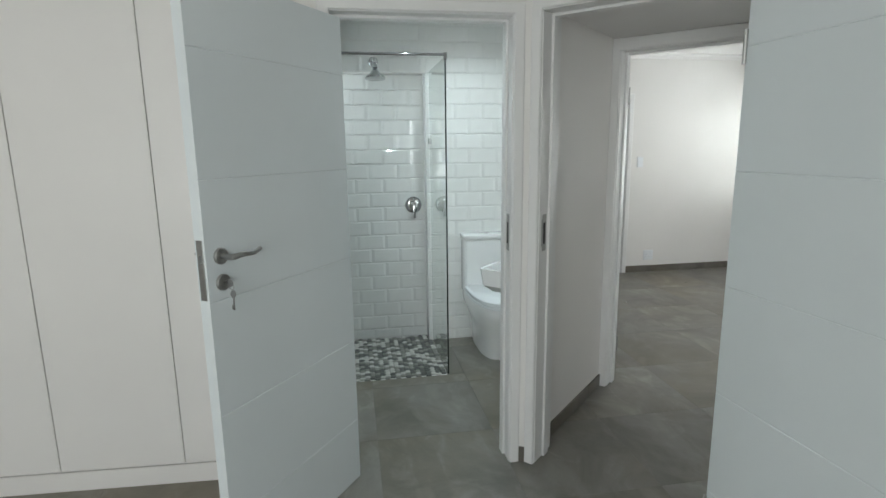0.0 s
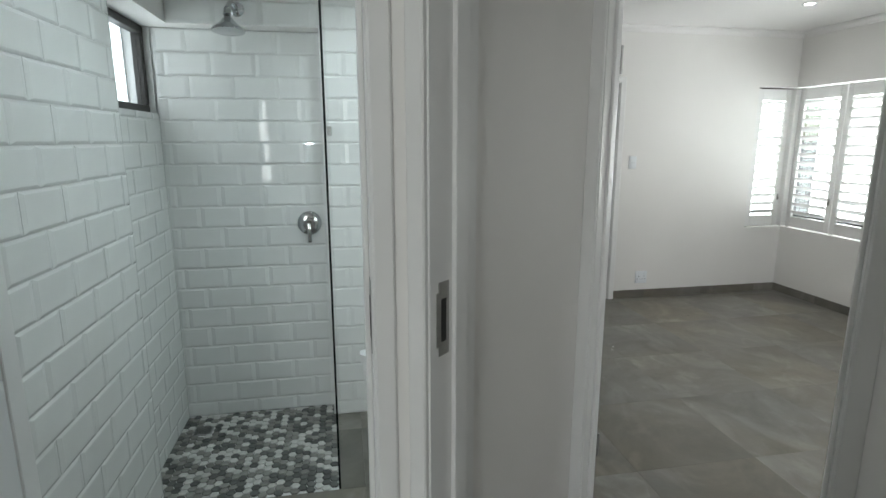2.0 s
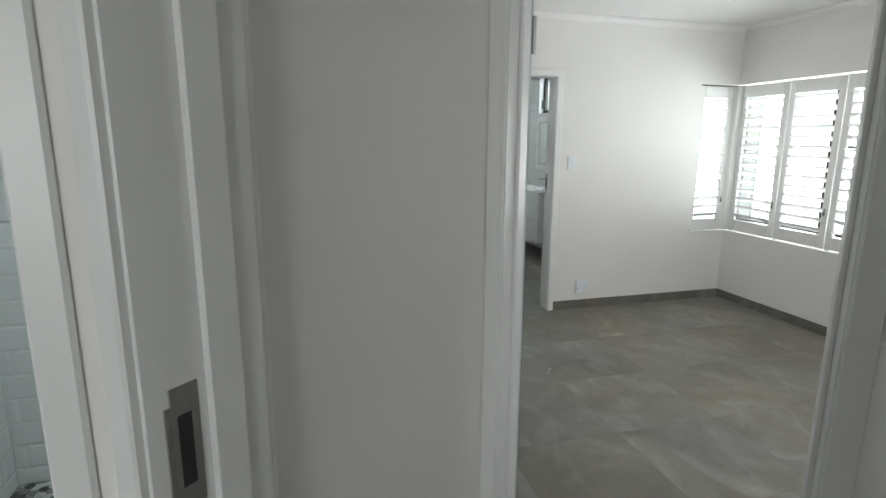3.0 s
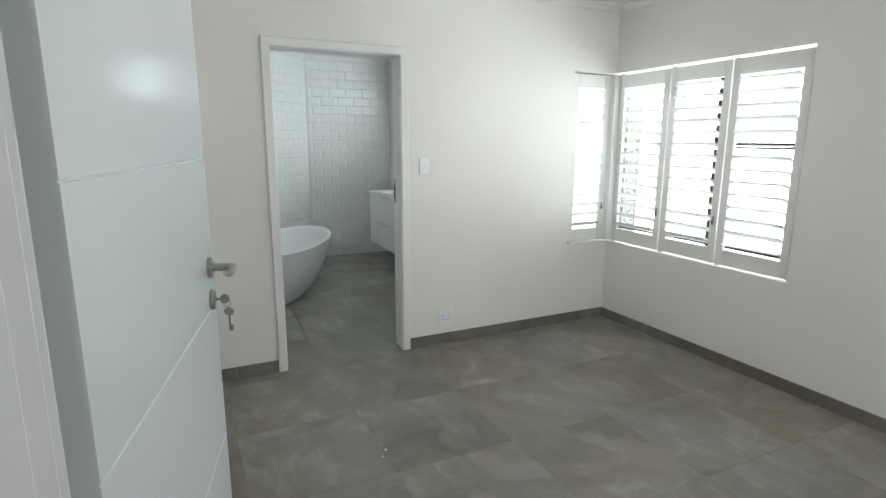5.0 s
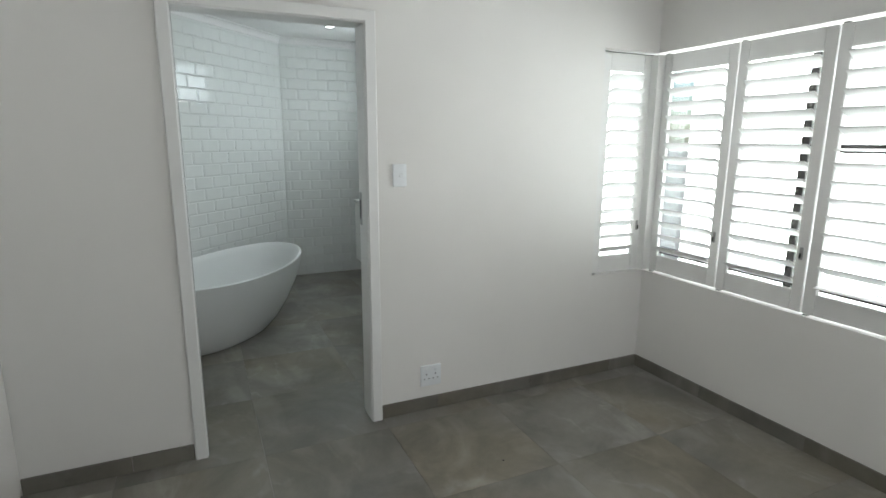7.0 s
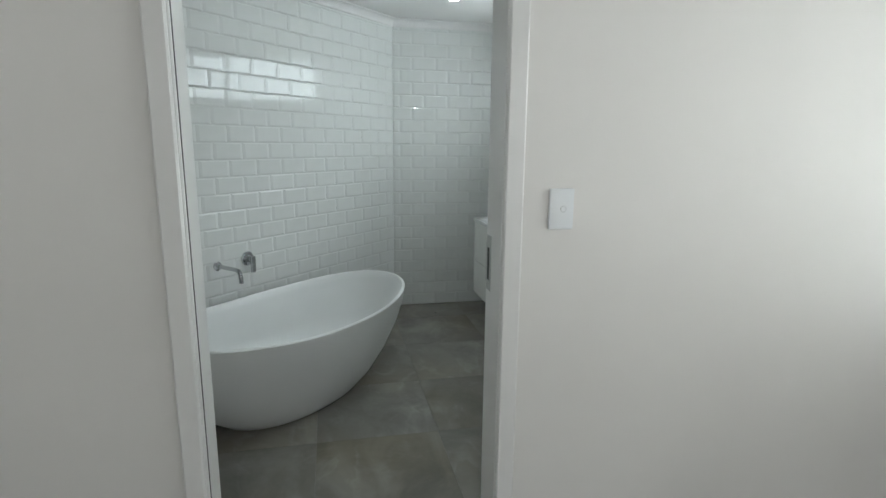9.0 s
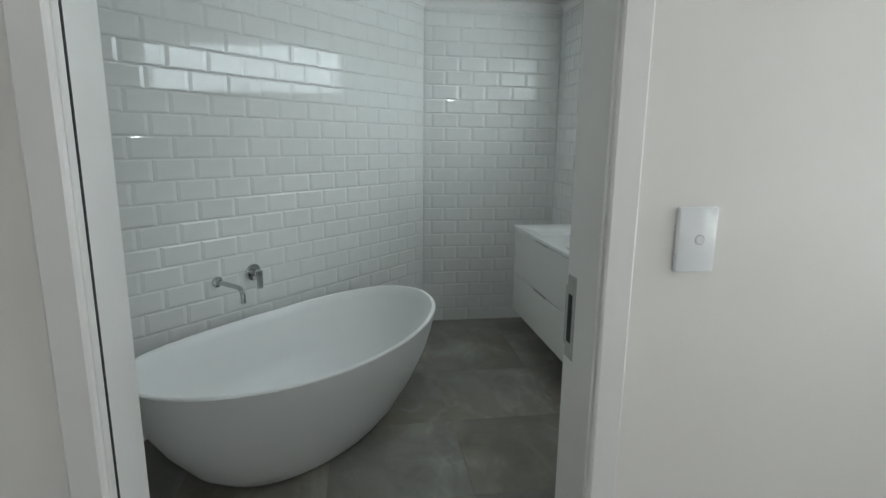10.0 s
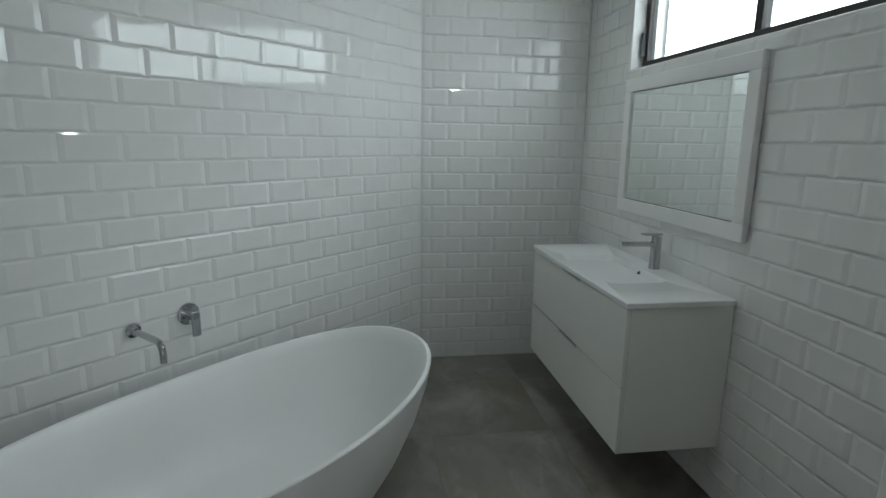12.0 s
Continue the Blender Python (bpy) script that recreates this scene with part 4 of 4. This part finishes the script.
tw, tl, th = Wd + 0.006, L + 0.012, 0.026


def rr(x0, y0, x1, y1, r, z, n=6):
    out = []
    for cx, cy, a0 in ((x1 - r, y1 - r, 0), (x0 + r, y1 - r, 90), (x0 + r, y0 + r, 180), (x1 - r, y0 + r, 270)):
        for i in range(n + 1):
            a = radians(a0 + 90 * i / n)
            out.append((cx + r * math.cos(a), cy + r * math.sin(a), z))
    return out


cy = tl / 2
slab = [rr(0.004, 0.004, tw - 0.004, tl - 0.004, 0.006, 0), rr(0, 0, tw, tl, 0.006, 0.004), rr(0, 0, tw, tl, 0.006, th - 0.004), rr(0.004, 0.004, tw - 0.004, tl - 0.004, 0.006, th),
        rr(0.055, cy - 0.30, 0.335, cy + 0.30, 0.05, th), rr(0.062, cy - 0.29, 0.328, cy + 0.29, 0.05, th - 0.006), rr(0.10, cy - 0.24, 0.305, cy + 0.24, 0.05, th - 0.06), rr(0.14, cy - 0.16, 0.27, cy + 0.16, 0.05, th - 0.085)]
part("top", ring_loft(slab), CERAMIC, basin_top, "", True)
part("overflow", lathe([(0, 0), (0.012, 0), (0.012, 0.003), (0.008, 0.003), (0.008, 0.001), (0, 0.001)], 20), CHROME, basin_top, "chrome overflow ring", True, at=pose(0.320, cy - 0.05, th - 0.022, 0, -70))
part("overflow_hole", lathe([(0, 0), (0.008, 0), (0.008, 0.0035), (0, 0.0035)], 16), HOLE_SHADE, basin_top, at=pose(0.320, cy - 0.05, th - 0.022, 0, -70))

tap = thing("basin_tap", "chrome single-lever basin tap on the vanity top", "tap", Matrix.Translation((VX0 + 0.385, VY0 + L / 2 - 0.05, 0.858)))
part("body", ring_loft([rr(-0.024, -0.024, 0.024, 0.024, 0.014, 0), rr(-0.022, -0.022, 0.022, 0.022, 0.014, 0.006), rr(-0.02, -0.02, 0.02, 0.02, 0.014, 0.15), rr(-0.018, -0.018, 0.018, 0.018, 0.012, 0.154)]), CHROME, tap, "", True)
part("spout", box(-0.165, -0.017, 0.108, -0.01, 0.017, 0.128, 0.005, 2), CHROME, tap, "", True)
part("lever", box(-0.075, -0.016, 0.158, 0.022, 0.016, 0.168, 0.004, 2), CHROME, tap, "flat chrome lever", True)

mirror = thing("wall_mirror", "rectangular mirror in a broad white frame", "mirror", Matrix.Translation((4.4385, 7.750, 1.079)))
ML, MH, MB = 1.010, 0.68, 0.067
part("rail", box(-0.028, 0, 0, 0, ML, MB, 0.003), TRIM, mirror)
part("rail", box(-0.028, 0, MH - MB, 0, ML, MH, 0.003), TRIM, mirror)
part("stile", box(-0.0279, 0, MB, 0, MB, MH - MB, 0.003), TRIM, mirror)
part("stile", box(-0.0279, ML - MB, MB, 0, ML, MH - MB, 0.003), TRIM, mirror)
# dark sheet behind the glass, showing as a thin line inside the frame
part("bevel", box(-0.017, MB - 0.001, MB - 0.001, -0.013, ML - MB + 0.001, MH - MB + 0.001), GAP_SHADE_DIRT, mirror)
part("glass", box(-0.018, MB + 0.003, MB + 0.003, -0.0135, ML - MB - 0.003, MH - MB - 0.003), MIRROR, mirror, "silvered mirror glass")

bwin = aluminium_window("window_4", (4.512, 8.800), (4.512, 7.114), 1.815, 2.29, [0.86], "wide high dark-framed frosted bathroom window", FROST, 0.04)
hd = part("handle", box(0.008, -0.022, 1.88, 0.026, 0.0, 2.0, 0.004, 2), ALU, bwin, "dark window fastener")
sill = tagged(thing("window_sill", "white sill below the bathroom window", "sill"), kind="structure")
part("sill", box(4.447, 7.105, 1.800, 4.514, 8.810, 1.815, 0.003), TRIM, sill)
part("side", box(4.447, 8.801, 1.815, 4.566, 8.816, 2.29, 0.003), TRIM, sill)
part("side", box(4.447, 7.099, 1.815, 4.566, 7.114, 2.29, 0.003), TRIM, sill)

# ---- pieces of walls and floors ----
SH = dict(PW=0.209, PH=0.1067, first=0.078)
tiled("tiles_shower_side", (0.1055, 2.727), (0.1055, 3.61), 0.0, HIGH, **SH)
tiled("tiles_shower_recess_step", (0.1055, 3.6105), (0.0, 3.6105), 0.0, 2.002, **SH)
tiled("tiles_shower_recess_side", (0.0, 3.612), (0.0, 4.40), 0.0, 2.002, [(0.288, 0.783, 1.605, 2.004)], 0.05, **SH)
tiled("tiles_shower_recess_back", (0.0, 4.4005), (0.775, 4.4005), 0.0, 2.002, (), 0.06, **SH)
tiled("tiles_shower_bulkhead", (0.1055, 4.2835), (0.775, 4.2835), 2.002, HIGH, PW=0.209, PH=0.1067)
tiled("tiles_shower_back", (0.775, 4.2835), (1.5, 4.2835), 0.0, HIGH, **SH)
tiled("tiles_bathroom_slanted", (0.327, 6.172), (3.3915, 9.3725), 0.005, HIGH, (), 0.1)
tiled("tiles_bathroom_back", (3.3925, 9.3705), (4.4470, 9.3705), 0.0, HIGH, (), 0.04)
tiled("tiles_bathroom_east", (4.4475, 9.370), (4.4475, 6.19), 0.0, HIGH, [(0.555, 2.275, 1.805, 2.29)], 0.02)


def crumb(x, y, size, mat, label, seed):
    """Small broken bit lying on the floor."""
    r = random.Random(seed)
    bm = bmesh.new()
    bmesh.ops.create_icosphere(bm, subdivisions=1, radius=size)
    for v in bm.verts:
        v.co *= r.uniform(0.7, 1.25)
        v.co.z = max(v.co.z * 0.5, -size * 0.35) + size * 0.35
    ob = new("crumb", mesh_of("crumb", bm, mat))
    ob.location = (x, y, 0.0)
    return tagged(ob, label, "debris", group="bits on the floor")


crumb(2.76, 4.911, 0.007, CEIL, "tiny white plaster crumb lying on the tiled floor", 1)
crumb(2.73, 4.864, 0.005, CEIL, "tiny white plaster crumb lying on the tiled floor", 2)
crumb(3.742, 5.455, 0.005, GAP_SHADE_DIRT, "small dark speck of dirt on the tiled floor", 3)
crumb(3.72, 9.09, 0.006, GAP_SHADE_DIRT, "small dark speck of dirt on the tiled floor", 4)


def floor_mesh(w, h, cache={}):
    k = (round(w, 3), round(h, 3))
    if k not in cache:
        g, e = 0.0005, 0.0004
        bm = bmesh.new()
        rings = [[bm.verts.new((x, y, z)) for x, y in ((d, d), (w - d, d), (w - d, h - d), (d, h - d))] for d, z in ((g, -0.008), (g, -e), (g + e, 0.0))]
        for a, b in zip(rings, rings[1:]):
            for i in range(4):
                bm.faces.new((a[i], a[(i + 1) % 4], b[(i + 1) % 4], b[i]))
        bm.faces.new(rings[-1])
        cache[k] = mesh_of("floor_tile", bm, FLOOR)
    return cache[k]


GX, GY, PITCH = 2.745, 5.33, 0.61
ox, oy, ex, ey = -0.04, 3.62, 0.80, 4.41   # mosaic opening
for ix in range(-9, 5):
    for iy in range(-13, 8):
        x0, y0 = GX + ix * PITCH, GY + iy * PITCH
        x1, y1 = x0 + PITCH, y0 + PITCH
        rects = [(x0, y0, x1, y1)]
        if x0 < ex and x1 > ox and y0 < ey and y1 > oy:
            rects = [(x0, y0, x1, min(y1, oy)), (x0, max(y0, ey), x1, y1), (x0, max(y0, oy), min(x1, ox), min(y1, ey)), (max(x0, ex), max(y0, oy), x1, min(y1, ey))]
        for rx0, ry0, rx1, ry1 in rects:
            if rx1 - rx0 < 0.02 or ry1 - ry0 < 0.02:
                continue
            t = new("floor_tile", floor_mesh(rx1 - rx0, ry1 - ry0))
            t.parent, t.location = floor, (rx0, ry0, 0)
